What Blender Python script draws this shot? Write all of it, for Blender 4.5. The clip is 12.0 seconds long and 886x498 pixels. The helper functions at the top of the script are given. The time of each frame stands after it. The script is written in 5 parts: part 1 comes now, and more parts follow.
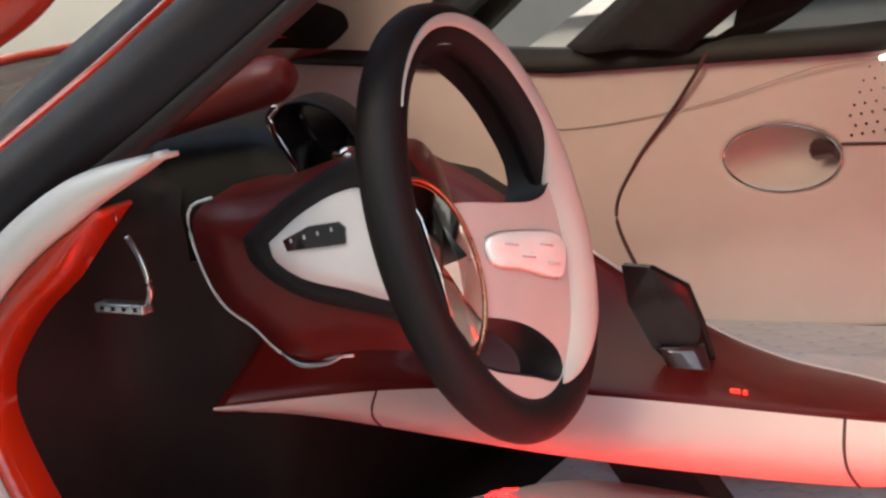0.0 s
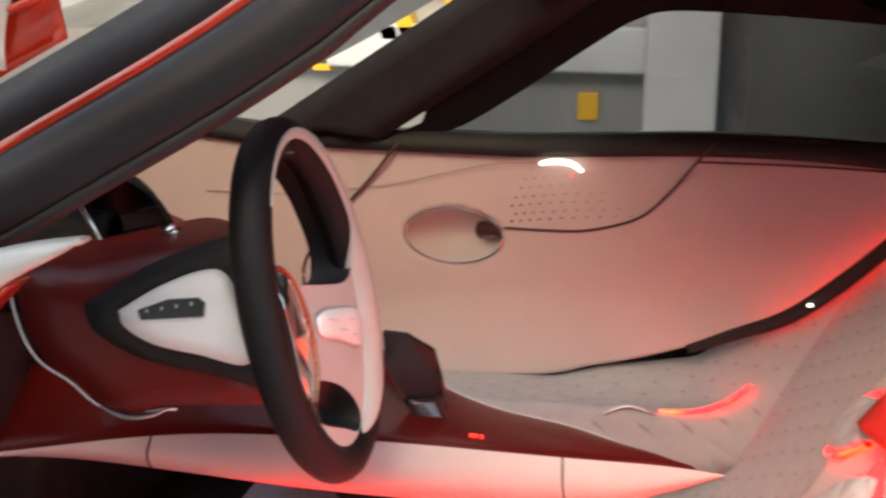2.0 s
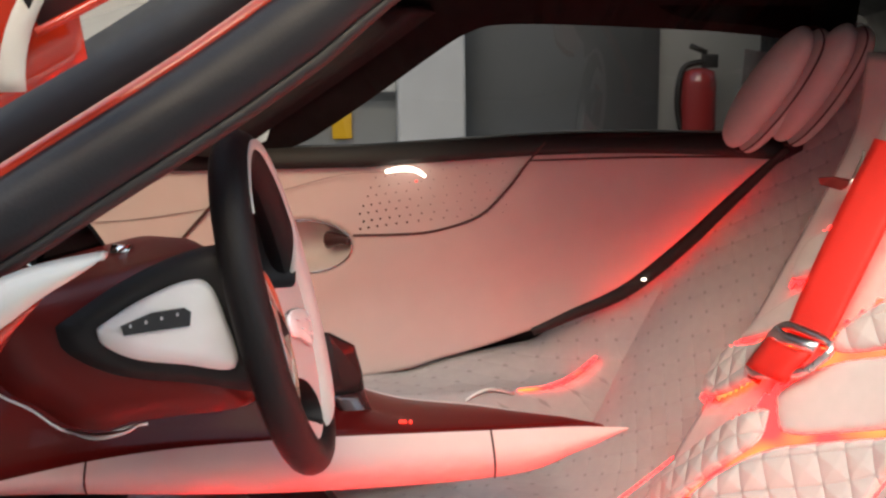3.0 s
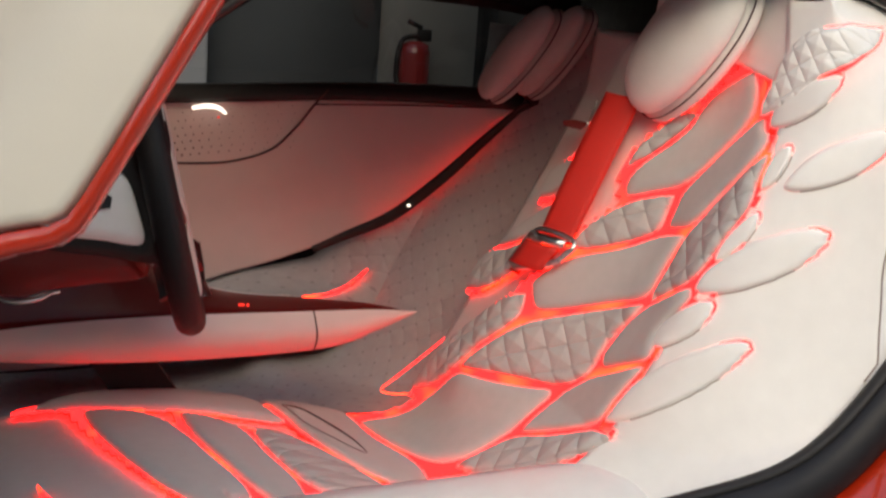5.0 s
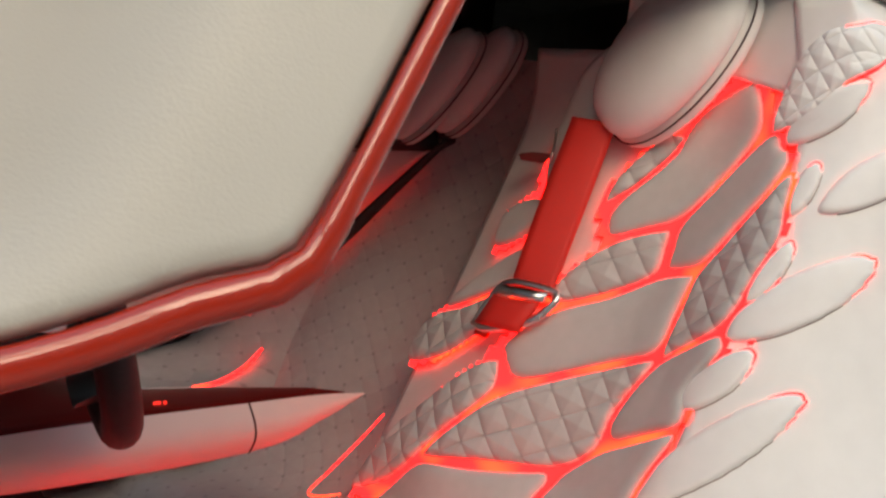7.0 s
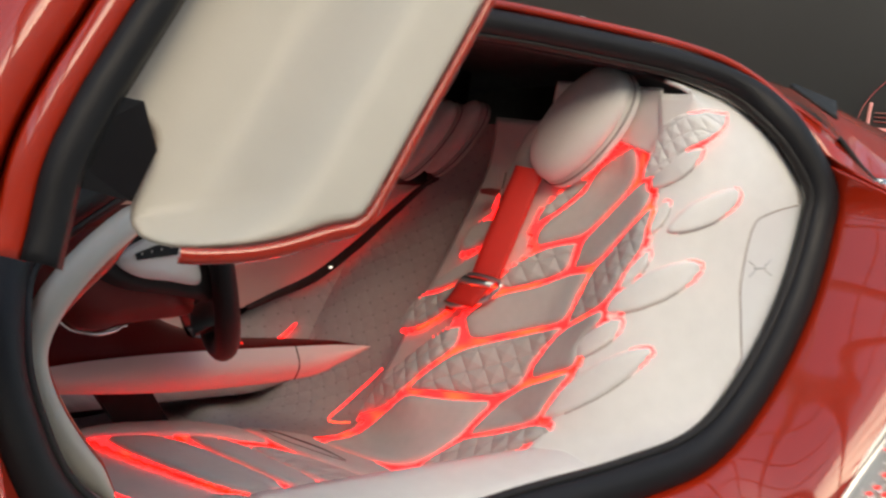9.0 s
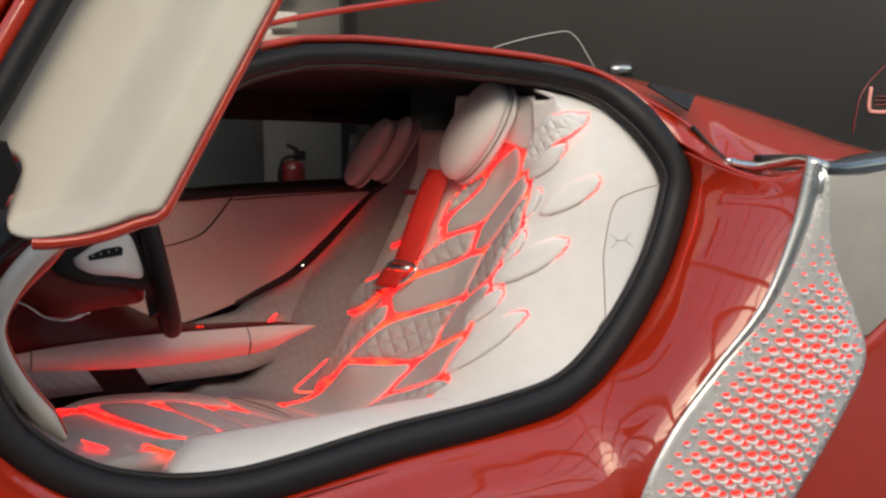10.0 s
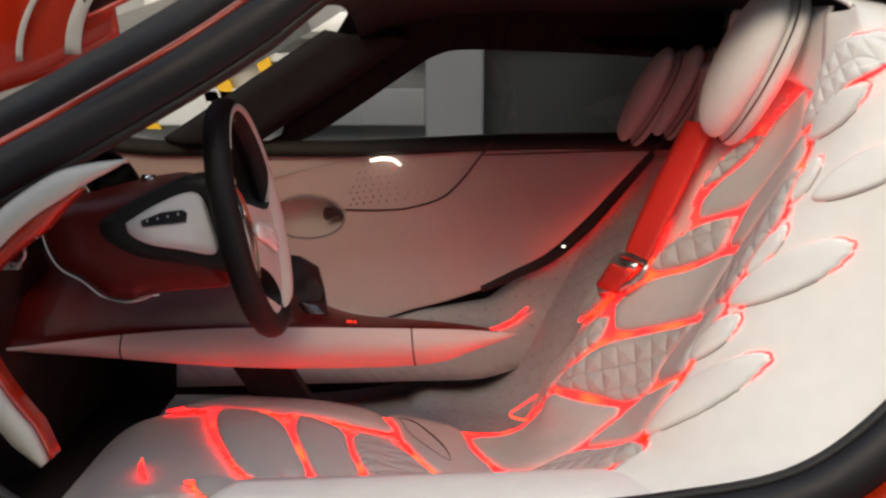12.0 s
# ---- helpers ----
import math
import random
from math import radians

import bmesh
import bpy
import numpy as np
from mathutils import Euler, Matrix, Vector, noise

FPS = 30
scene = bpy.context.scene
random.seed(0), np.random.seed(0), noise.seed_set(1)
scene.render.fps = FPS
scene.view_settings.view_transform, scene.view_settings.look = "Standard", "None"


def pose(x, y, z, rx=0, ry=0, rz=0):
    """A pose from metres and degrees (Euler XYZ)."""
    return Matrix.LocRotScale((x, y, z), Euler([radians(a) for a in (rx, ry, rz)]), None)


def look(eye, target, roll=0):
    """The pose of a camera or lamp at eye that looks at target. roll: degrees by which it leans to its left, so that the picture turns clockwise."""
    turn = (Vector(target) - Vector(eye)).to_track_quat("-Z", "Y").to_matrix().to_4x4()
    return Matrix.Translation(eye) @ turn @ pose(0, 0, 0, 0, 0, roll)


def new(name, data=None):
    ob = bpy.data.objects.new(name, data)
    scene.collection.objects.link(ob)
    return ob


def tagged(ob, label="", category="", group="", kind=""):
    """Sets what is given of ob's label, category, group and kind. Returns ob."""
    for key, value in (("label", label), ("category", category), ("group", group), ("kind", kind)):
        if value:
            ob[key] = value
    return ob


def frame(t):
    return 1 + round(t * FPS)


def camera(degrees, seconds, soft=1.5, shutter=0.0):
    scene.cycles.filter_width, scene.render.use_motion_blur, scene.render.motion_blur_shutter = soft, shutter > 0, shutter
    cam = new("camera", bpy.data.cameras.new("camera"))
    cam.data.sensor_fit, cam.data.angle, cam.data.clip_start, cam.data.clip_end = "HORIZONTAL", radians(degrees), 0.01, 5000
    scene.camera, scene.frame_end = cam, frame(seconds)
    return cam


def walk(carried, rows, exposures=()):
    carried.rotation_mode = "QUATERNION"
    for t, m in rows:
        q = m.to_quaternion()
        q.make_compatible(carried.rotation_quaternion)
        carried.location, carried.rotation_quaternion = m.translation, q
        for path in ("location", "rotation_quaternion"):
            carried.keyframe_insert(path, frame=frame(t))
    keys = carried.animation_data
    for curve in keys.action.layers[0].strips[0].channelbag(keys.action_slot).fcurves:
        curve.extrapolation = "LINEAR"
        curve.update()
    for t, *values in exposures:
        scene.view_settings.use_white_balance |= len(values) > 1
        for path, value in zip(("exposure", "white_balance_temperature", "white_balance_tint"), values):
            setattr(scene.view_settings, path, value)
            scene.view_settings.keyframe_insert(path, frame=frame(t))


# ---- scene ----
cam = camera(40, 12.0, 2.4, 0.3)
PATH = [
    (0.0, look((0.578, -1.218, 1.004), (-0.272, -0.029, 0.664), -8.1)),
    (0.5, look((0.466, -1.272, 1.036), (-0.229, -0.005, 0.635), -5.1)),
    (1.0, look((0.370, -1.287, 1.051), (-0.121, 0.061, 0.610), -1.5)),
    (1.5, look((0.365, -1.356, 1.088), (-0.101, 0.009, 0.675), -0.5)),
    (2.0, look((0.385, -1.533, 1.144), (0.098, -0.106, 0.783), 0.4)),
    (2.5, look((0.232, -1.614, 1.122), (0.188, -0.149, 0.801), 0.3)),
    (2.7, look((0.170, -1.624, 1.124), (0.201, -0.159, 0.801), -0.5)),
    (4.3, look((-0.238, -1.899, 1.162), (0.218, -0.504, 0.855), 4.4)),
    (4.5, look((-0.241, -1.882, 1.153), (0.257, -0.499, 0.854), 4.4)),
    (5.0, look((-0.244, -2.017, 1.119), (0.297, -0.660, 0.777), 4.0)),
    (5.5, look((-0.302, -1.851, 1.039), (0.221, -0.497, 0.662), 5.5)),
    (6.0, look((-0.298, -1.736, 1.006), (0.280, -0.397, 0.656), 4.8)),
    (6.5, look((-0.319, -1.584, 1.004), (0.418, -0.306, 0.731), 3.3)),
    (7.0, look((-0.375, -1.576, 1.009), (0.454, -0.348, 0.775), 2.5)),
    (7.2, look((-0.410, -1.616, 1.015), (0.447, -0.402, 0.809), 1.9)),
    (8.8, look((-0.723, -2.041, 1.039), (0.134, -0.825, 0.845), 4.7)),
    (9.0, look((-0.808, -2.276, 1.073), (0.025, -1.044, 0.882), 4.2)),
    (9.5, look((-0.790, -2.460, 1.064), (0.038, -1.222, 0.882), 1.3)),
    (10.0, look((-0.634, -2.974, 1.095), (0.048, -1.650, 0.917), -0.2)),
    (10.5, look((-0.334, -3.171, 1.081), (0.179, -1.775, 0.891), 0.6)),
    (11.0, look((-0.025, -2.943, 1.134), (0.285, -1.489, 0.936), -0.2)),
    (11.5, look((0.164, -2.594, 1.110), (0.320, -1.118, 0.890), -0.6)),
    (12.0, look((0.314, -2.301, 1.036), (0.317, -0.819, 0.803), 0.1)),
]
walk(cam, PATH, [(0.0, 1.6, 8900, 8), (1.5, 1.4, 8900, 8), (2.5, 1.8, 8900, 8), (4.3, 0.95, 8900, 8), (5.5, 0.5, 8900, 8), (6.5, 0.75, 8900, 8), (7.2, 0.35, 8900, 8), (8.8, 0.5, 8900, 8), (11.0, 0.45, 8900, 8), (11.5, 0.38, 8900, 8), (12.0, 0.6, 8900, 8)])

# ---- world and light ----
world = bpy.data.worlds.new("sky")
scene.world = world
world.use_nodes = True
wn = world.node_tree
wn.nodes.clear()
sky = wn.nodes.new("ShaderNodeTexSky")
sky.sky_type, sky.sun_disc = "NISHITA", False
sky.sun_elevation, sky.sun_rotation = radians(36), radians(196)
bg = wn.nodes.new("ShaderNodeBackground")
bg.inputs["Strength"].default_value = 0.35
wout = wn.nodes.new("ShaderNodeOutputWorld")
wn.links.new(sky.outputs[0], bg.inputs[0])
wn.links.new(bg.outputs[0], wout.inputs[0])
sun_data = bpy.data.lights.new("sun", "SUN")
sun_data.energy, sun_data.angle, sun_data.color = 1.4, radians(45), (1.0, 0.95, 0.88)
sun = new("sun", sun_data)
sun.matrix_world = look((-1.5, -7.0, 5.2), (0.4, -0.6, 0.5))


# ---- materials ----
def material(name, color, rough=0.5, metal=0.0, coat=0.0, vary=0.08, scale=40.0, bump=0.0, bump_scale=400.0, emit=0.0, ior=1.45):
    m = bpy.data.materials.new(name)
    m.use_nodes = True
    nt = m.node_tree
    b = nt.nodes["Principled BSDF"]
    b.inputs["Metallic"].default_value = metal
    b.inputs["Coat Weight"].default_value = coat
    b.inputs["Coat Roughness"].default_value = 0.04
    b.inputs["IOR"].default_value = ior
    co = nt.nodes.new("ShaderNodeTexCoord")
    big = nt.nodes.new("ShaderNodeTexNoise")
    big.inputs["Scale"].default_value, big.inputs["Detail"].default_value = scale / 8, 4
    fine = nt.nodes.new("ShaderNodeTexNoise")
    fine.inputs["Scale"].default_value, fine.inputs["Detail"].default_value = scale, 3
    for n in (big, fine):
        nt.links.new(co.outputs["Object"], n.inputs["Vector"])
    add = nt.nodes.new("ShaderNodeMath")
    add.operation = "ADD"
    nt.links.new(big.outputs["Fac"], add.inputs[0])
    nt.links.new(fine.outputs["Fac"], add.inputs[1])
    ramp = nt.nodes.new("ShaderNodeMapRange")
    ramp.inputs["From Min"].default_value, ramp.inputs["From Max"].default_value = 0.6, 1.4
    ramp.inputs["To Min"].default_value, ramp.inputs["To Max"].default_value = 1 - vary, 1 + vary
    nt.links.new(add.outputs[0], ramp.inputs["Value"])
    mul = nt.nodes.new("ShaderNodeVectorMath")
    mul.operation = "SCALE"
    mul.inputs[0].default_value = color
    nt.links.new(ramp.outputs[0], mul.inputs["Scale"])
    nt.links.new(mul.outputs["Vector"], b.inputs["Base Color"])
    rr = nt.nodes.new("ShaderNodeMapRange")
    rr.inputs["From Min"].default_value, rr.inputs["From Max"].default_value = 0.6, 1.4
    rr.inputs["To Min"].default_value, rr.inputs["To Max"].default_value = max(rough * 0.85, 0.02), min(rough * 1.15, 1)
    nt.links.new(add.outputs[0], rr.inputs["Value"])
    nt.links.new(rr.outputs[0], b.inputs["Roughness"])
    if bump:
        grain = nt.nodes.new("ShaderNodeTexNoise")
        grain.inputs["Scale"].default_value, grain.inputs["Detail"].default_value = bump_scale, 2
        nt.links.new(co.outputs["Object"], grain.inputs["Vector"])
        bp = nt.nodes.new("ShaderNodeBump")
        bp.inputs["Strength"].default_value, bp.inputs["Distance"].default_value = bump, 0.001
        nt.links.new(grain.outputs["Fac"], bp.inputs["Height"])
        nt.links.new(bp.outputs["Normal"], b.inputs["Normal"])
    if emit:
        b.inputs["Emission Color"].default_value = (*color, 1)
        b.inputs["Emission Strength"].default_value = emit
    return m


def glass(name, color, rough=0.0, ior=1.5):
    m = bpy.data.materials.new(name)
    m.use_nodes = True
    nt = m.node_tree
    nt.nodes.clear()
    out = nt.nodes.new("ShaderNodeOutputMaterial")
    mix = nt.nodes.new("ShaderNodeMixShader")
    tr = nt.nodes.new("ShaderNodeBsdfTransparent")
    tr.inputs["Color"].default_value = (*color, 1)
    gl = nt.nodes.new("ShaderNodeBsdfGlossy")
    gl.inputs["Roughness"].default_value = rough
    fr = nt.nodes.new("ShaderNodeFresnel")
    fr.inputs["IOR"].default_value = ior
    nt.links.new(fr.outputs[0], mix.inputs[0])
    nt.links.new(tr.outputs[0], mix.inputs[1])
    nt.links.new(gl.outputs[0], mix.inputs[2])
    nt.links.new(mix.outputs[0], out.inputs["Surface"])
    return m


RED = material("red_paint", (0.44, 0.022, 0.006), 0.42, 0.0, 1.0, 0.02, 12, ior=1.2)
RED.node_tree.nodes["Principled BSDF"].inputs["Coat IOR"].default_value = 1.62
DARKRED = material("dark_red_lacquer", (0.105, 0.006, 0.005), 0.36, 0.0, 0.12, 0.04, 20, ior=1.22)
WHITE = material("white_leather", (0.78, 0.77, 0.75), 0.5, 0, 0, 0.04, 30, 0.25, 900)
CREAM = material("cream_door_leather", (0.56, 0.535, 0.47), 0.45, 0, 0, 0.03, 20, 0.15, 700)
PAD = material("pale_grey_seat_fabric", (0.46, 0.43, 0.42), 0.8, 0, 0, 0.06, 60, 0.3, 1500)
QUILT = material("grey_quilted_fabric", (0.37, 0.345, 0.34), 0.85, 0, 0, 0.07, 60, 0.3, 1500)
DOORLEATHER = material("pale_door_leather", (0.55, 0.46, 0.44), 0.5, 0, 0, 0.04, 25, 0.2, 1000)
RUBBER = material("black_rubber_seal", (0.011, 0.011, 0.013), 0.5, 0, 0, 0.15, 60, 0.25, 300, ior=1.36)
BLACKLEATHER = material("black_leather", (0.007, 0.0065, 0.007), 0.55, 0, 0, 0.15, 80, 0.6, 700, ior=1.33)
BLACK = material("black_trim", (0.012, 0.011, 0.011), 0.6, 0, 0, 0.15, 50)
GLOSSBLACK = material("gloss_black_screen", (0.01, 0.008, 0.009), 0.08, 0, 0.5, 0.1, 30)
CHROME = material("chrome", (0.72, 0.72, 0.70), 0.08, 1.0, 0, 0.03, 30)
SATIN = material("satin_aluminium", (0.60, 0.60, 0.58), 0.3, 1.0, 0, 0.05, 200)
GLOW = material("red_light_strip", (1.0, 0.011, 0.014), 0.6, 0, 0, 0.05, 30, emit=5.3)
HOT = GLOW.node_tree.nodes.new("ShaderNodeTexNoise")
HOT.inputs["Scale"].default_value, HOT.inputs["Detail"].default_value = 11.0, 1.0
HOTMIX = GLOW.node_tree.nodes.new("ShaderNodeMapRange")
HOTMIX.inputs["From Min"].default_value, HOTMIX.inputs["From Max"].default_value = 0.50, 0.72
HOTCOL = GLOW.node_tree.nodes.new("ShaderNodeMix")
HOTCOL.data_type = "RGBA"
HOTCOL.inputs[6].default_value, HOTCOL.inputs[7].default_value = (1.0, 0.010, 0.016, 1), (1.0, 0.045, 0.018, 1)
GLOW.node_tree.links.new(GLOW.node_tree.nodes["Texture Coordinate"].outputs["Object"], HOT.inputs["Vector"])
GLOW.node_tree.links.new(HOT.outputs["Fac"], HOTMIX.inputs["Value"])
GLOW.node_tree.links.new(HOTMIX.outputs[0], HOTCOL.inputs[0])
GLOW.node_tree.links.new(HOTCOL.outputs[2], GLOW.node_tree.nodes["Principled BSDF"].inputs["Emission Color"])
BELT = material("red_belt_webbing", (0.62, 0.02, 0.015), 0.6, 0, 0, 0.06, 200, 0.4, 1200)
WINDOW = glass("tinted_side_glass", (0.27, 0.29, 0.32))
WINDSCREEN = glass("windscreen_glass", (0.84, 0.86, 0.88), 0.0, 1.7)
CONCRETE = material("grey_floor", (0.35, 0.34, 0.32), 0.35, 0, 0, 0.12, 6, 0.1, 60)
PLASTER = material("pale_wall_plaster", (0.62, 0.63, 0.62), 0.8, 0, 0, 0.06, 4, 0.2, 80)
DARKWALL = material("dark_grey_backdrop", (0.05, 0.05, 0.05), 0.55, 0, 0, 0.08, 2)
STEEL = material("painted_steel", (0.55, 0.56, 0.56), 0.5, 0, 0, 0.06, 10)
YELLOW = material("yellow_sign", (0.75, 0.42, 0.03), 0.5, 0, 0, 0.05, 10)
EXTRED = material("red_enamel", (0.22, 0.02, 0.02), 0.3, 0, 0.5, 0.05, 20)
VENTSHEET = material("polished_vent_sheet", (0.84, 0.83, 0.80), 0.26, 0.5, 0, 0.08, 60)
VENTMETAL = material("brushed_vent_metal", (0.90, 0.89, 0.86), 0.34, 0.35, 0, 0.06, 120)
BRICK = material("white_brick", (0.80, 0.81, 0.79), 0.8, 0, 0, 0.08, 20, 0.4, 120)
DARKPANEL = material("grey_wall_panel", (0.22, 0.23, 0.24), 0.7, 0, 0, 0.08, 4, 0.2, 60)
HEADLINER = material("dark_headlining", (0.012, 0.011, 0.012), 0.8, 0, 0, 0.1, 40, 0.2, 600)
TAUPE = material("taupe_thread", (0.30, 0.24, 0.22), 0.7, 0, 0, 0.1, 80)
BROWN = material("dark_brown_thread", (0.07, 0.03, 0.028), 0.7, 0, 0, 0.1, 80)
BLUEBLADE = material("blue_grey_lacquer", (0.05, 0.065, 0.085), 0.15, 0.3, 0.8, 0.05, 60)
VENTGLOW = material("red_vent_light", (0.9, 0.035, 0.03), 0.5, 0, 0, 0.05, 30, emit=0.75)
NEON = material("dim_red_neon", (0.62, 0.26, 0.25), 0.5, 0, 0, 0.05, 30, emit=0.35)
# near-white colour stands in for bright reflections on silver metal
SILVERPAD = material("silver_sheen_white", (0.93, 0.95, 0.91), 0.25, 0.1, 0.8, 0.02, 60)
SPOKE = material("ivory_spoke_leather", (0.50, 0.49, 0.45), 0.5, 0, 0, 0.04, 30, 0.25, 900)
# emission keeps the pull white from every side and gives the stud's glint
WHITEGLOW = material("white_glow", (0.95, 0.95, 1.0), 0.3, 0, 0, 0.02, 60, emit=1.3)
BRONZE = material("brushed_bronze", (0.36, 0.20, 0.13), 0.3, 1.0, 0, 0.05, 120)
PINKROLL = material("dark_red_leather", (0.13, 0.016, 0.015), 0.45, 0, 0, 0.06, 40, 0.2, 900)
BLADE = material("black_blade_plastic", (0.012, 0.009, 0.009), 0.25, 0, 0.2, 0.1, 30, ior=1.3)
WHITEGLOSS = material("glossy_white_panel", (0.80, 0.80, 0.80), 0.35, 0, 0.8, 0.03, 20)
SHROUDRED = material("red_shroud_leather", (0.135, 0.011, 0.009), 0.42, 0, 0.1, 0.08, 30, 0.2, 800, ior=1.35)
# rose tone puts the seat's red light into the pale leather's colour
EDGELEATHER = material("ivory_leather_red_tint", (0.56, 0.43, 0.40), 0.5, 0, 0, 0.04, 25, 0.2, 1000)
SMOKE = material("smoky_plastic", (0.05, 0.022, 0.022), 0.12, 0, 0.6, 0.08, 40)


def stitch(m, size, depth, dot=0.55):
    """Diamond stitching with small dark tufts where the seams cross."""
    nt = m.node_tree
    b = nt.nodes["Principled BSDF"]
    co = nt.nodes.new("ShaderNodeTexCoord")
    waves = []
    for v in ((0.6, 1.0, 0.8), (0.6, -1.0, 0.8)):
        d = nt.nodes.new("ShaderNodeVectorMath")
        d.operation = "DOT_PRODUCT"
        d.inputs[1].default_value = v
        nt.links.new(co.outputs["Object"], d.inputs[0])
        pp = nt.nodes.new("ShaderNodeMath")
        pp.operation = "PINGPONG"
        pp.inputs[1].default_value = size
        nt.links.new(d.outputs["Value"], pp.inputs[0])
        dv = nt.nodes.new("ShaderNodeMath")
        dv.operation = "DIVIDE"
        dv.inputs[1].default_value = size
        nt.links.new(pp.outputs[0], dv.inputs[0])
        waves.append(dv)
    lo = nt.nodes.new("ShaderNodeMath")
    lo.operation = "SMOOTH_MIN"
    lo.inputs[2].default_value = 0.2
    hi = nt.nodes.new("ShaderNodeMath")
    hi.operation = "MAXIMUM"
    for n in (lo, hi):
        nt.links.new(waves[0].outputs[0], n.inputs[0])
        nt.links.new(waves[1].outputs[0], n.inputs[1])
    pw = nt.nodes.new("ShaderNodeMath")
    pw.operation = "POWER"
    pw.inputs[1].default_value = 0.6
    nt.links.new(lo.outputs[0], pw.inputs[0])
    bp = nt.nodes.new("ShaderNodeBump")
    bp.inputs["Strength"].default_value, bp.inputs["Distance"].default_value = 0.8, depth
    nt.links.new(pw.outputs[0], bp.inputs["Height"])
    old = b.inputs["Normal"].links[0].from_socket if b.inputs["Normal"].links else None
    if old:
        nt.links.new(old, bp.inputs["Normal"])
    nt.links.new(bp.outputs["Normal"], b.inputs["Normal"])
    rg = nt.nodes.new("ShaderNodeMapRange")
    rg.inputs["From Min"].default_value, rg.inputs["From Max"].default_value = 0.10, 0.22
    rg.inputs["To Min"].default_value, rg.inputs["To Max"].default_value = dot, 1.0
    nt.links.new(hi.outputs[0], rg.inputs["Value"])
    src = b.inputs["Base Color"].links[0].from_socket
    sc = nt.nodes.new("ShaderNodeVectorMath")
    sc.operation = "SCALE"
    nt.links.new(src, sc.inputs[0])
    nt.links.new(rg.outputs[0], sc.inputs["Scale"])
    nt.links.new(sc.outputs["Vector"], b.inputs["Base Color"])
    return m


stitch(QUILT, 0.022, 0.002, 0.72)
QUILTPAD = stitch(material("quilted_seat_fabric", (0.46, 0.43, 0.42), 0.8, 0, 0, 0.06, 60, 0.3, 1500), 0.024, 0.006, 0.8)
WHITEQUILT = stitch(material("quilted_white_leather", (0.78, 0.77, 0.75), 0.5, 0, 0, 0.04, 30, 0.25, 900), 0.016, 0.004, 0.85)


# ---- building helpers ----
def part(name, bm, mat, parent=None, label="", smooth=True):
    me = bpy.data.meshes.new(name)
    bmesh.ops.recalc_face_normals(bm, faces=bm.faces)
    bm.to_mesh(me)
    bm.free()
    me.materials.append(mat)
    if smooth:
        me.polygons.foreach_set("use_smooth", [True] * len(me.polygons))
    ob = new(name, me)
    if parent:
        ob.parent = parent
    if label:
        ob["label"] = label
    return ob


def thing(name, label, category, group="", kind="", at=(0, 0, 0)):
    return tagged(new(name), label, category, group, kind)


def spline(pts, n):
    """Catmull-Rom points, evenly spread along the length."""
    p = [Vector(q) for q in pts]
    p = [2 * p[0] - p[1]] + p + [2 * p[-1] - p[-2]]
    dense = []
    for i in range(1, len(p) - 2):
        for k in range(24):
            t = k / 24
            a, b, c, d = p[i - 1], p[i], p[i + 1], p[i + 2]
            dense.append(0.5 * ((2 * b) + (c - a) * t + (2 * a - 5 * b + 4 * c - d) * t * t + (3 * b - a - 3 * c + d) * t ** 3))
    dense.append(p[-2])
    run = [0.0]
    for a, b in zip(dense, dense[1:]):
        run.append(run[-1] + (b - a).length)
    out, j = [], 0
    for i in range(n):
        s = run[-1] * i / (n - 1)
        while j < len(run) - 2 and run[j + 1] < s:
            j += 1
        f = (s - run[j]) / max(run[j + 1] - run[j], 1e-9)
        out.append(dense[j].lerp(dense[j + 1], min(max(f, 0), 1)))
    return out


def loft(rings, closed=False, cap=False):
    """A bmesh through rows of points of equal length."""
    bm = bmesh.new()
    rows = [[bm.verts.new(p) for p in ring] for ring in rings]
    n = len(rows[0])
    for a, b in zip(rows, rows[1:]):
        for i in range(n if closed else n - 1):
            k = (i + 1) % n
            bm.faces.new((a[i], a[k], b[k], b[i]))
    if cap:
        bm.faces.new(rows[0])
        bm.faces.new(rows[-1])
    return bm


def slab(rings, depth):
    """A sheet through rows of points with thickness along its normals."""
    bm = loft(rings)
    bmesh.ops.recalc_face_normals(bm, faces=bm.faces)
    bm.normal_update()
    bmesh.ops.solidify(bm, geom=bm.faces[:], thickness=depth)
    return bm


def shell_sheet(front, back):
    """A closed sheet between two grids of points."""
    n = len(front[0])
    rings = [list(a) + list(reversed(b)) for a, b in zip(front, back)]
    bm = loft(rings, True)
    bm.verts.ensure_lookup_table()
    m = 2 * n
    for base in (0, (len(rings) - 1) * m):
        for k in range(n - 1):
            bm.faces.new((bm.verts[base + k], bm.verts[base + k + 1], bm.verts[base + m - 2 - k], bm.verts[base + m - 1 - k]))
    return bm


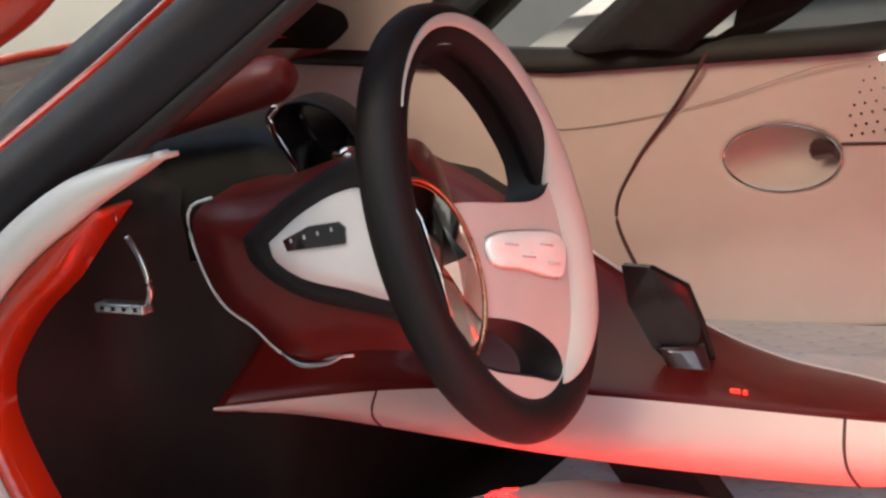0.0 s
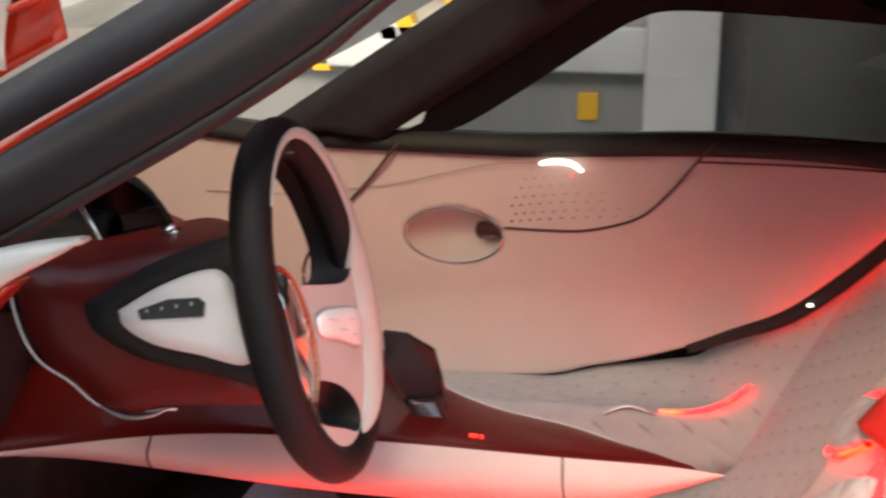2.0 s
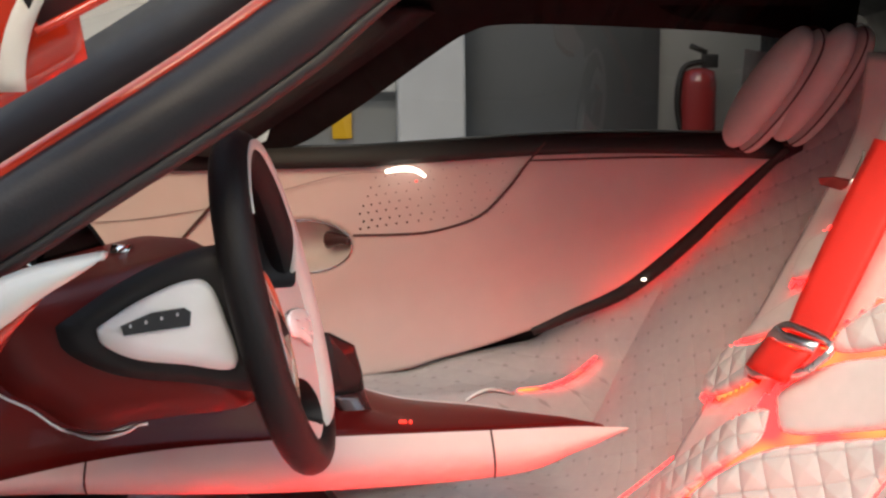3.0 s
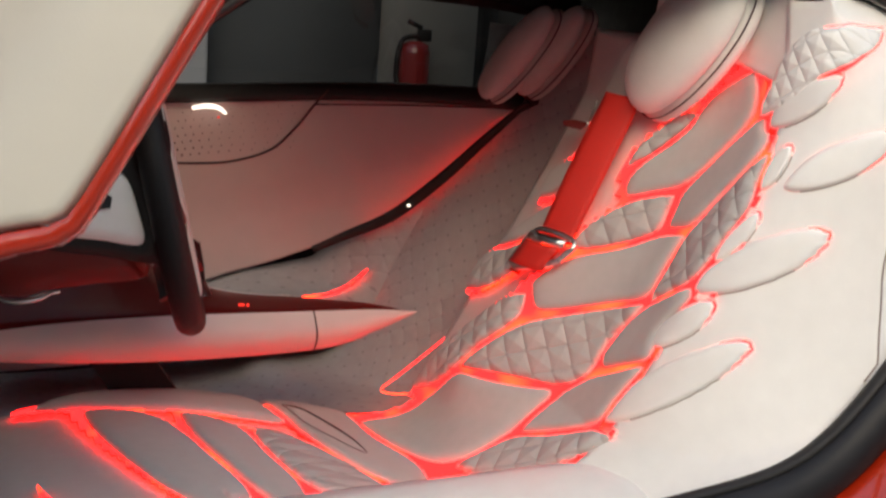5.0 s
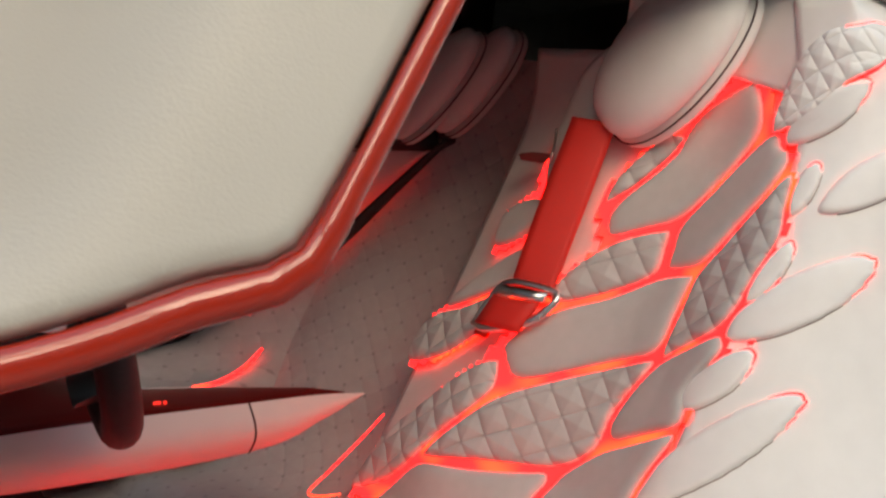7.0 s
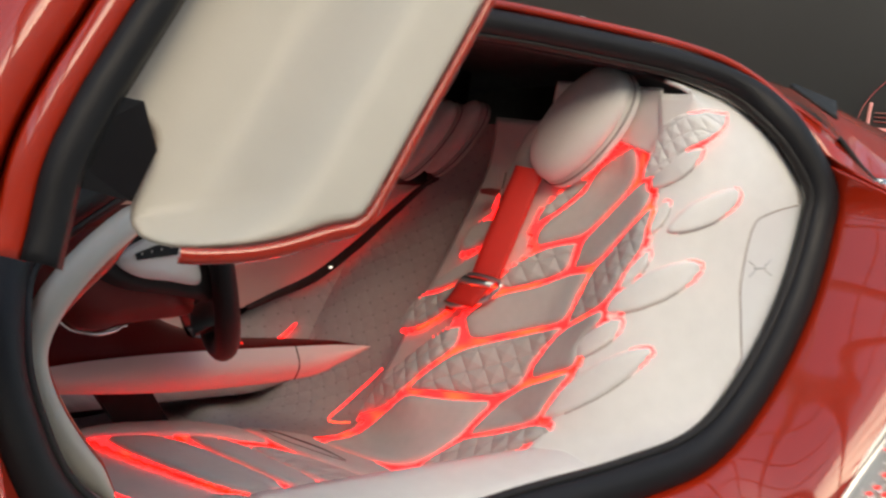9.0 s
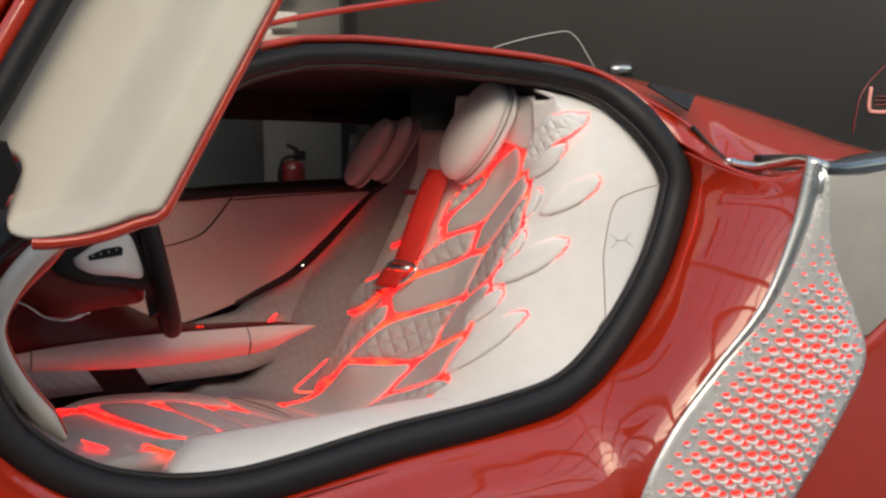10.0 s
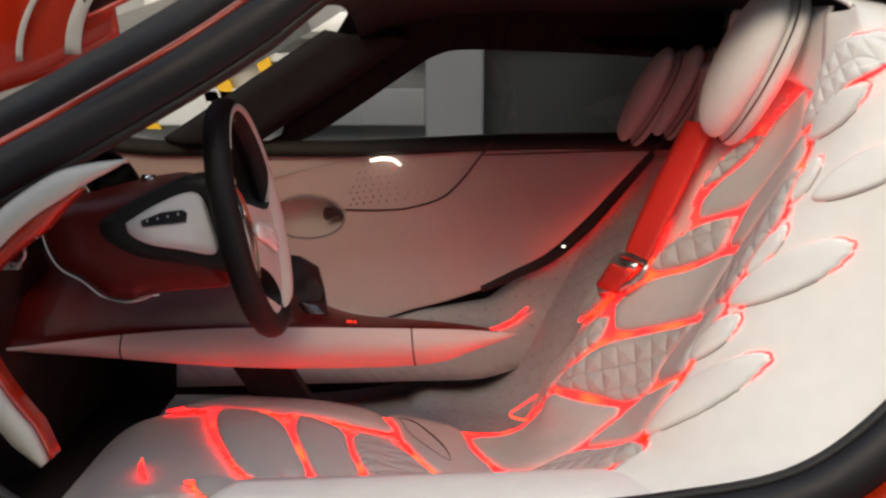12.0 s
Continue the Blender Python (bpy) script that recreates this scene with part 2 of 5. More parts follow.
def tube(pts, radius, sides=12, closed=False, flat=1.0, up=(0, 0, 1), cap=True):
    """A tube along points; radius a number or a function of 0..1; flat squeezes it along up."""
    n = len(pts)
    rings = []
    for i, p in enumerate(pts):
        p = Vector(p)
        a = Vector(pts[(i - 1) % n] if closed or i else pts[0])
        b = Vector(pts[(i + 1) % n] if closed or i < n - 1 else pts[-1])
        t = (b - a).normalized()
        u = Vector(up)
        u = (u - t * u.dot(t)).normalized()
        w = t.cross(u)
        r = radius(i / (n - 1)) if callable(radius) else radius
        rings.append([p + (w * math.cos(2 * math.pi * k / sides) + u * flat * math.sin(2 * math.pi * k / sides)) * r for k in range(sides)])
    if closed:
        rings.append(rings[0])
        bm = loft(rings, True)
        bmesh.ops.remove_doubles(bm, verts=bm.verts, dist=1e-6)
        return bm
    return loft(rings, True, cap)


def box(lo, hi, bevel=0.0, seg=2):
    bm = bmesh.new()
    bmesh.ops.create_cube(bm, size=1)
    for v in bm.verts:
        v.co = Vector([lo[i] + (v.co[i] + 0.5) * (hi[i] - lo[i]) for i in range(3)])
    if bevel:
        bmesh.ops.bevel(bm, geom=bm.edges[:], offset=bevel, segments=seg, profile=0.7, affect="EDGES")
    return bm


def prism(outline, depth, axis):
    """A closed outline of 3D points, thickened along axis."""
    bm = bmesh.new()
    a = Vector(axis) * depth
    lo = [bm.verts.new(Vector(p)) for p in outline]
    hi = [bm.verts.new(Vector(p) + a) for p in outline]
    bm.faces.new(lo)
    bm.faces.new(hi)
    for i in range(len(lo)):
        k = (i + 1) % len(lo)
        bm.faces.new((lo[i], lo[k], hi[k], hi[i]))
    return bm


def setting(ob, label, category):
    return tagged(ob, label, category, kind="structure")


# ---- the hall ----
setting(part("floor", box((-9, -9, -0.1), (11, 2.0, 0.0)), CONCRETE), "pale grey polished concrete hall floor", "floor")
setting(part("wall_north", box((-9, 2.0, 0), (11, 2.2, 6)), PLASTER), "pale grey painted hall wall", "wall")
setting(part("wall_south", box((-9, -9.2, 0), (11, -9, 6)), PLASTER), "pale grey painted hall wall", "wall")
setting(part("wall_west", box((-9.2, -9.2, 0), (-9, 2.2, 6)), PLASTER), "pale grey painted hall wall", "wall")
setting(part("wall_east", box((11, -9.2, 0), (11.2, 2.2, 1.2)), PLASTER), "pale grey painted hall wall", "wall")
for k in range(11):
    setting(part("mullion", box((11.05, -8.6 + k - 0.05, 1.2), (11.15, -8.6 + k + 0.05, 6.1)), STEEL), "grey steel mullion of the glazed hall wall", "mullion")
for k in range(4):
    setting(part("transom", box((11.06, -9, 2.1 + 0.95 * k - 0.04), (11.14, 2.0, 2.1 + 0.95 * k + 0.04)), STEEL), "grey steel transom of the glazed hall wall", "transom")
for k in range(11):
    setting(part("roof_beam", box((-9 + 2 * k - 0.07, -9, 5.8), (-9 + 2 * k + 0.07, 2.0, 6.1)), STEEL), "grey steel beam of the glazed hall roof", "beam")
for k in range(8):
    setting(part("roof_purlin", box((-9, -8.5 + 1.4 * k - 0.04, 6.1), (11, -8.5 + 1.4 * k + 0.04, 6.2)), STEEL), "grey steel purlin of the glazed hall roof", "beam")
pillar = setting(part("column", box((0.262, 1.86, 0), (0.46, 2.0, 6), 0.01), STEEL), "pale painted column against the hall wall", "column")
setting(part("wall_panel", box((0.46, 1.97, 0), (1.06, 2.0, 6)), DARKPANEL), "dark grey wall panel beside the column", "wall panel")
setting(part("wall_rail", box((-2.2, 1.93, 0.80), (0.262, 2.0, 0.93), 0.01), STEEL), "pale horizontal rail on the hall wall", "rail")
setting(part("wall_rail", box((-2.2, 1.95, 1.02), (0.262, 2.0, 1.05), 0.005), STEEL), "pale horizontal rail on the hall wall", "rail")
tagged(part("wall_sign", box((0.07, 1.985, 0.66), (0.13, 2.0, 0.74), 0.004), YELLOW), "small yellow sign on the hall wall", "sign")
# leaning struts, shortened and put on the wall to fit the camera's view
for x, z, mat_ in ((-0.28, 0.965, YELLOW), (-0.44, 0.945, YELLOW), (-0.50, 0.955, STEEL), (-0.71, 0.86, YELLOW)):
    tagged(part("yellow_bar" if mat_ is YELLOW else "white_bar", prism([(x - 0.075, 1.93, z + 0.15), (x - 0.025, 1.93, z + 0.15), (x + 0.055, 1.93, z - 0.07), (x + 0.005, 1.93, z - 0.07)], 0.069, (0, 1, 0)), mat_, smooth=False), "leaning yellow strut, cut short and set against the wall" if mat_ is YELLOW else "leaning white strut, cut short and set against the wall", "wall bar", "wall bars")
setting(part("wall_plinth", box((1.17, 1.14, 0.0), (9, 1.199, 0.79), 0.01), CONCRETE), "pale weathered plinth below the dark display wall", "plinth")
setting(part("backdrop_panel", box((1.15, 1.2, 0.0), (9, 1.24, 4.0)), DARKWALL), "dark grey display wall behind the car", "display wall")
setting(part("backdrop_post", box((1.115, 1.18, 0.0), (1.149, 1.25, 4.0)), BLACK), "black end post of the display wall", "post")
# brickwork beside the display wall
bricks = setting(part("brick_wall", box((-0.6, 1.9, 1.1), (1.04, 1.955, 3.0)), PLASTER), "white painted brick wall", "wall")
bm = box((0, 0, 0), (0.218, 0.012, 0.068), 0.003, 1)
first = part("brick", bm, BRICK, bricks)
first.location = (-0.58, 1.895, 1.12)
for r in range(18):
    for c in range(8):
        if r or c:
            b = new("brick", first.data)
            b.parent = bricks
            b.location = (-0.58 + 0.222 * c - 0.11 * (r % 2), 1.895 + 0.001 * ((r * 7 + c * 3) % 3), 1.12 + 0.072 * r)
# outline picture on the display wall
tagged(part("wall_graphic", tube(spline([(1.52, 1.197, 1.23), (1.79, 1.197, 1.325), (2.04, 1.197, 1.378), (2.10, 1.197, 1.372), (2.15, 1.197, 1.325), (2.25, 1.197, 1.18)], 40), 0.0022, 6), STEEL), "thin pale outline drawn on the dark wall", "wall graphic")
tagged(part("round_lamp", tube([(2.28, 1.19, 1.23), (2.30, 1.18, 1.232), (2.35, 1.18, 1.235), (2.37, 1.19, 1.235)], 0.03, 14, flat=0.7), SATIN), "small oval silver lamp on the dark wall", "lamp")
tail = thing("tail_lamp_graphic", "dim red car tail drawn on the dark wall", "wall graphic")
part("lamp_outline", tube(spline([(3.755, 1.19, 1.165), (3.745, 1.19, 1.088), (3.752, 1.19, 1.06), (3.785, 1.19, 1.05), (4.05, 1.19, 1.046), (4.35, 1.19, 1.043)], 50), 0.008, 6, up=(0, 1, 0)), NEON, tail, "pale red glowing lamp outline")
for dz in (0.035, 0.055, 0.075):
    part("lamp_line", tube([(3.79, 1.193, 1.047 + dz), (4.35, 1.193, 1.044 + dz)], 0.003, 6, up=(0, 1, 0)), EXTRED, tail, "thin dark red lamp line")
part("body_outline", tube(spline([(3.654, 1.195, 0.953), (3.676, 1.195, 1.075), (3.714, 1.195, 1.152), (3.798, 1.195, 1.229), (3.90, 1.195, 1.295), (4.0, 1.195, 1.374), (4.2, 1.195, 1.52)], 50), 0.0035, 6, up=(0, 1, 0)), EXTRED, tail, "thin dull red outline")
ext = thing("fire_extinguisher", "red fire extinguisher with black hose on the wall", "extinguisher")
part("cylinder", tube([(1.03, 1.86, 0.5), (1.03, 1.86, 0.52), (1.03, 1.86, 0.76), (1.03, 1.86, 0.79), (1.03, 1.86, 0.80)], lambda f: 0.052 if f < 0.6 else 0.045 if f < 0.9 else 0.02, 18, up=(0, 1, 0)), EXTRED, ext)
part("wall_bracket", box((1.03, 1.90, 0.6), (1.09, 1.972, 0.66), 0.004), BLACK, ext, "black wall bracket")
part("valve", box((1.04, 1.85, 0.80), (1.085, 1.88, 0.84), 0.006), BLACK, ext)
part("lever", tube([(1.05, 1.86, 0.845), (1.0, 1.85, 0.865)], 0.008, 8), BLACK, ext)
part("hose", tube(spline([(1.05, 1.86, 0.82), (0.98, 1.85, 0.80), (0.965, 1.85, 0.70), (0.985, 1.86, 0.6)], 24), 0.009, 8), BLACK, ext)
ext.location = (0.12, 0.0, 0.06)

# ---- the car's shell ----
car = thing("concept_car", "low red concept sports car with raised driver's door and white cabin", "car")
RING = [(0.32, -0.47, 1.199), (0.47, -0.475, 1.201), (0.67, -0.50, 1.186), (0.90, -0.535, 1.16), (1.03, -0.575, 1.122), (1.105, -0.635, 1.05),
        (1.16, -0.682, 0.945), (1.145, -0.70, 0.862), (1.062, -0.733, 0.713), (0.93, -0.766, 0.565), (0.79, -0.787, 0.47), (0.60, -0.795, 0.433),
        (0.37, -0.80, 0.41), (0.03, -0.81, 0.367), (-0.2, -0.79, 0.40), (-0.35, -0.77, 0.50), (-0.41, -0.745, 0.62), (-0.42, -0.70, 0.73),
        (-0.37, -0.60, 0.83), (-0.2, -0.53, 0.935), (-0.04, -0.49, 1.03), (0.09, -0.474, 1.115), (0.19, -0.47, 1.168)]
ring = spline(RING + RING[:1], 201)[:-1]
mid = Vector((0.4, -0.65, 0.8))


def ring_frame(i):
    """Centre, the way to the opening's middle, and the way out of the car."""
    t = (ring[(i + 1) % 200] - ring[i - 1]).normalized()
    out = Vector((0, -1, 0.25)).normalized()
    out = (out - t * out.dot(t)).normalized()
    inw = t.cross(out)
    if inw.dot(mid - ring[i]) < 0:
        inw = -inw
    return ring[i], inw, out


def ring_mix(i):
    """The frame at a broken index."""
    k = math.floor(i)
    a, b = ring_frame(k % 200), ring_frame((k + 1) % 200)
    return tuple(p.lerp(q, i - k) for p, q in zip(a, b))


def round_ring(a, b, half, lift, shift=0.0, n=14):
    rings = []
    for i in range(a, b):
        c, w, o = ring_frame(i % 200)
        slim = 1 - 0.3 * min(max((c.z - 1.09) / 0.05, 0), 1)
        rings.append([c + w * (shift * slim + half * slim * math.cos(q)) + o * lift * math.sin(q) for q in [2 * math.pi * k / n for k in range(n)]])
    return rings


rings = round_ring(0, 200, 0.036, 0.03)
bm = loft(rings + rings[:1], True)
bmesh.ops.remove_doubles(bm, verts=bm.verts, dist=1e-6)
part("door_seal", bm, RUBBER, car, "thick black rubber seal round the door opening")
rings = round_ring(0, 200, 0.008, 0.012, 0.037, 8)
bm = loft(rings + rings[:1], True)
bmesh.ops.remove_doubles(bm, verts=bm.verts, dist=1e-6)
part("seal_lip", bm, BLACK, car, "thin black inner lip of the door seal")


def ring_at(x, z):
    return min(range(200), key=lambda i: (ring[i].x - x) ** 2 + (ring[i].z - z) ** 2)


# red roof rail above the seal, from the screen pillar to the rear
i0, i1 = ring_at(-0.42, 0.73) - 200, ring_at(1.105, 1.05)
rows = []
for i in range(i0, i1 + 1):
    c, w, o = ring_frame(i % 200)
    f = (i - i0) / (i1 - i0)
    rows.append([c - w * 0.026 + o * 0.010, c - w * 0.036 + o * 0.015, c - w * 0.044 + o * 0.008, c - w * 0.048 - o * 0.02, c - w * 0.050 - o * 0.06])
part("roof_rail", slab(rows, 0.006), RED, car, "red painted roof rail above the door seal")
# black screen pillar behind the rail
rows = []
for i in range(ring_at(-0.42, 0.73) - 200, ring_at(0.19, 1.168) - 199):
    c, w, o = ring_frame(i % 200)
    rows.append([c - w * 0.049 - o * 0.02, c - w * 0.085 - o * 0.032, c - w * 0.115 - o * 0.05])
part("screen_frame", slab(rows, 0.01), BLACK, car, "black frit band along the windscreen edge")
# windscreen and bonnet
near = [ring_frame(i % 200)[0] - ring_frame(i % 200)[1] * 0.112 - ring_frame(i % 200)[2] * 0.05 for i in range(ring_at(-0.42, 0.73) - 200, ring_at(0.20, 1.17) - 199)]
near = [near[round(k * (len(near) - 1) / 24)] for k in range(25)]
far = spline([(-0.50, 0.56, 0.83), (-0.2, 0.5, 0.97), (0.0, 0.46, 1.08), (0.15, 0.42, 1.17)], 25)
rows = []
for a, b in zip(near, far):
    f = (a.z - 0.73) / 0.45
    bow = Vector((-0.28 * (1.1 - f), 0, 0.10 * (1 - f) + 0.05))
    rows.append([a.lerp(b, k / 16) + bow * math.sin(math.pi * k / 16) for k in range(17)])
pane = part("windscreen", loft(rows), WINDSCREEN, car, "curved dark windscreen mirroring the roof beams")
pane.visible_shadow = False
rows = []
for j in range(25):
    f = j / 24
    x = -0.62 - 1.5 * f
    rows.append([Vector((x - 0.12 * math.sin(math.pi * k / 20), -0.92 + 1.55 * k / 20, 0.85 - 0.34 * f ** 1.6 + 0.12 * math.sin(math.pi * k / 20) + 0.04 * math.exp(-((k - 2.5) / 1.6) ** 2))) for k in range(21)])
part("bonnet", slab(rows, 0.01), RED, car, "glossy red bonnet with raised wings")
# roof and dark headliner
rows, rows2 = [], []
for j in range(31):
    f = j / 30
    i = ring_at(0.14, 1.14) + f * ((ring_at(1.03, 1.122) - ring_at(0.14, 1.14)) % 200)
    c, w, o = ring_mix(i)
    e = c - w * 0.048 - o * 0.02
    e2 = c - o * 0.05 + w * 0.012
    rows.append([Vector((e.x, e.y + (0.46 - e.y) * k / 16, e.z + 0.04 * math.sin(math.pi * k / 16) - 0.05 * k / 16)) for k in range(17)])
    rows2.append([Vector((e2.x, e2.y + (0.42 - e2.y) * k / 16, e2.z + 0.03 * math.sin(math.pi * k / 16) - 0.05 * k / 16)) for k in range(17)])
part("roof_skin", slab(rows, 0.006), RED, car, "red painted roof panel")
part("headliner", slab(rows2, 0.006), HEADLINER, car, "dark headlining under the roof")
part("rear_bulkhead", box((1.0, -0.3, 0.3), (1.02, 0.5, 1.15)), HEADLINER, car, "dark bulkhead behind the seats")
# rear deck and quarter panel
fin_edge = spline([(1.327, -0.97, 0.968), (1.275, -0.975, 0.82), (1.185, -0.975, 0.657), (1.05, -0.975, 0.53), (0.935, -0.975, 0.41), (0.86, -0.975, 0.28), (0.84, -0.97, 0.15)], 70)
ro = []
a0, a1 = ring_at(1.15, 0.98), ring_at(0.79, 0.47)
for k in range(70):
    c, w, o = ring_mix(a0 + (a1 - a0) * k / 69)
    ro.append(c - w * 0.03 + o * 0.008)
rows = []
for j, (a, b) in enumerate(zip(ro, fin_edge)):
    f = j / 69
    rows.append([a.lerp(b, k / 20) + Vector((0.0, -0.055 * math.sin(math.pi * (k / 20) ** 0.8), -0.055 * math.sin(math.pi * k / 20) * max(0, 1 - j / 16) ** 2)) for k in range(21)])
quarter = rows
quarter_last = rows[-1]
# ledge from the quarter panel's top back to the deck
rear_edge = spline([(1.10, -0.612, 1.108), (1.19, -0.66, 1.05), (1.255, -0.705, 0.985), (1.31, -0.74, 0.94), (1.40, -0.79, 0.935), (1.46, -0.84, 0.93)], 21)
rows = []
for p, q in zip(quarter[0], rear_edge):
    d = p - q
    rows.append([p, p - d * 0.08 + Vector((0, 0, 0.004)), p - d * 0.25 + Vector((0, 0, -0.006)), p - d * 0.5 + Vector((0, 0, -0.018)), p - d * 0.8 + Vector((0, 0, -0.010)), q])
part("shoulder", slab(rows, 0.006), RED, car, "red shoulder above the rear quarter panel")
edge_d = spline([(0.98, -0.56, 1.165), (1.10, -0.612, 1.112), (1.196, -0.653, 1.056), (1.25, -0.69, 0.995), (1.285, -0.722, 0.95), (1.36, -0.74, 0.945), (1.9, -0.70, 0.93)], 41)
rows = []
for j in range(41):
    f = j / 40
    x = 0.97 + 1.05 * f
    ridge = Vector((x, -0.45, 1.188 - 0.14 * (x - 1) - 0.09 * (x - 1) ** 2))
    far_e = Vector((x + 0.05, 0.40, ridge.z - 0.05))
    n0 = edge_d[j]
    rows.append([n0.lerp(ridge, k / 8) + Vector((0, 0, 0.012 * math.sin(math.pi * k / 8))) for k in range(9)] + [ridge.lerp(far_e, k / 6) + Vector((0, 0, 0.01 * math.sin(math.pi * k / 6))) for k in range(1, 7)])
part("rear_deck", slab(rows, 0.006), RED, car, "red sloping rear deck")
part("quarter_window", slab([[a.lerp(b, k / 6) + Vector((0, -0.004, 0.006)) for k in range(7)] for a, b in ((Vector((1.135 + 0.072 * g, -0.600 - 0.067 * g, 1.132 - 0.06 * g)), Vector((1.145 + 0.137 * g, -0.594 - 0.003 * g, 1.137 - 0.028 * g))) for g in [m / 8 for m in range(9)])], 0.005), BLACK, car, "small black triangular quarter window")
part("deck_groove", tube(spline([(1.215, -0.672, 1.04), (1.25, -0.70, 0.99), (1.285, -0.722, 0.955)], 16), 0.006, 8), BLACK, car, "dark joint line of the rear deck")
bar = part("chrome_wing", tube(spline([(1.286, -0.735, 0.956), (1.30, -0.757, 0.951), (1.32, -0.792, 0.948), (1.334, -0.84, 0.957), (1.338, -0.90, 0.967), (1.330, -0.955, 0.962), (1.321, -0.982, 0.938), (1.312, -0.988, 0.895)], 50), lambda f: 0.015 + 0.008 * math.sin(math.pi * f) - 0.005 * f, 14, flat=0.6), CHROME, car, "bright chrome blade over the rear wing")
part("hinge_cap", box((1.268, -0.742, 0.938), (1.295, -0.715, 0.966), 0.007), CHROME, bar)
part("hinge_slot", box((1.34, -0.775, 0.955), (1.43, -0.745, 0.972), 0.006), BLACK, bar, "black slot behind the chrome blade")
part("tail_blade", tube(spline([(1.34, -0.955, 0.95), (1.40, -0.95, 0.948), (1.52, -0.90, 0.95), (1.66, -0.85, 0.955), (2.0, -0.7, 0.96)], 30), lambda f: 0.024 + 0.02 * min(1, f * 4), 14, flat=0.55), BLUEBLADE, car, "blue-grey glossy tail blade")
part("wing_trim", tube(fin_edge, lambda f: 0.005 + 0.026 * (1 - f) ** 2.2, 12, flat=0.6, up=(0, -1, 0)), SATIN, car, "chrome trim along the vent panel")
# perforated side panel
fin_back = spline([(1.33, -0.965, 0.90), (1.39, -0.96, 0.74), (1.47, -0.95, 0.615), (1.51, -0.95, 0.50), (1.425, -0.96, 0.372), (1.304, -0.965, 0.226), (1.25, -0.96, 0.15)], 70)


def fin_pt(f, g, lift=0.0):
    """f down the panel, g from its front to its back edge."""
    j = min(max(f, 0), 1) * 69
    k = min(int(j), 68)
    a, b = fin_edge[k].lerp(fin_edge[k + 1], j - k), fin_back[k].lerp(fin_back[k + 1], j - k)
    return a.lerp(b, g) + Vector((0, -0.03 * math.sin(math.pi * g) - lift, 0))


vent = part("vent_panel", slab([[fin_pt(j / 60, k / 20) for k in range(21)] for j in range(61)], 0.004), VENTSHEET, car, "perforated aluminium vent panel lit red from behind")
hole_bm = bmesh.new()
c0 = hole_bm.verts.new((0, 0, 0))
rim = [hole_bm.verts.new((math.cos(2 * math.pi * k / 12), 0, 0.16 + 0.34 * math.sin(2 * math.pi * k / 12))) for k in range(12)]
for k in range(12):
    hole_bm.faces.new((c0, rim[k], rim[(k + 1) % 12]))
hole0 = part("vent_hole", hole_bm, VENTGLOW, vent)
lip_bm = tube([(math.cos(q), -0.15 - 0.35 * math.sin(q), -0.62 * math.sin(q)) for q in [math.pi * k / 10 for k in range(11)]], lambda f: 0.05 + 0.25 * math.sin(math.pi * f), 8, up=(0, 1, 0))
lip0 = part("vent_lip", lip_bm, VENTMETAL, vent)
spots = []
for r in range(34):
    for c in range(17):
        x = 0.80 + 0.041 * c + 0.0205 * (r % 2)
        z = 0.86 - 0.0200 * r
        best = None
        for jf in range(0, 70, 1):
            a, b = fin_edge[jf], fin_back[jf]
            w = (b - a)
            g = ((Vector((x, 0, z)) - Vector((a.x, 0, a.z))).dot(Vector((w.x, 0, w.z)))) / max(w.x ** 2 + w.z ** 2, 1e-6)
            q = a + w * g
            d = (q.x - x) ** 2 + (q.z - z) ** 2
            if best is None or d < best[0]:
                best = (d, jf / 69, g)
        d, f, g = best
        if d < 0.0006 and 0.05 < g < 0.96 and f > 0.13:
            spots.append((f, g))
for n_, (f, g) in enumerate(spots):
    size = 0.0148 * min(1, 0.32 + 2.6 * min(g, 1 - g)) * min(1, 0.25 + 2.4 * max(0, f - 0.14))
    for src in (hole0, lip0):
        o = src if n_ == 0 else new(src.name.split(".")[0], src.data)
        o.parent = vent
        o.location = fin_pt(f, g, 0.006)
        o.scale = (size, size, size)
# lower body and sill
rows = []
s0, s1 = ring_at(0.79, 0.47), ring_at(-0.42, 0.70)
for k in range(60):
    c, w, o = ring_mix(s0 + (s1 - s0) * k / 59)
    e = c - w * 0.032 + o * 0.006
    q = Vector((e.x * 1.0 + 0.06 * (1 - k / 59), -0.97, min(e.z - 0.2, 0.26)))
    row = [e, e + Vector((0.0, -0.022, -0.008)), e + Vector((0.004, -0.034, -0.028)), e.lerp(q, 0.45) + Vector((0.01, -0.035, 0.02)), e.lerp(q, 0.75) + Vector((0.02, -0.02, 0.0)), q, Vector((q.x, -0.93, 0.12))]
    g = max(0, 1 - k / 14)
    g = g * g * (3 - 2 * g)
    tail = [p + e - quarter_last[0] for p in quarter_last]
    rows.append([a.lerp(b, g) for a, b in zip(spline(row, 21), tail)])
part("body_side", slab(quarter + rows[1:], 0.006), RED, car, "glossy red rear quarter and sill")
crease = spline([(-0.1, -0.855, 0.325), (0.12, -0.845, 0.345), (0.341, -0.836, 0.37), (0.564, -0.818, 0.396), (0.71, -0.816, 0.413), (0.827, -0.841, 0.43), (0.923, -0.917, 0.464), (0.982, -0.966, 0.481)], 60)
part("sill_joint", tube([p + Vector((0, -0.002, 0)) for p in crease[:-3]], 0.0015, 6), DARKRED, car, "thin dark joint along the sill")
part("sill_joint", tube([p + Vector((0, -0.004, -0.013)) for p in crease[:-6]], 0.0018, 6), DARKRED, car, "fine second crease along the sill")
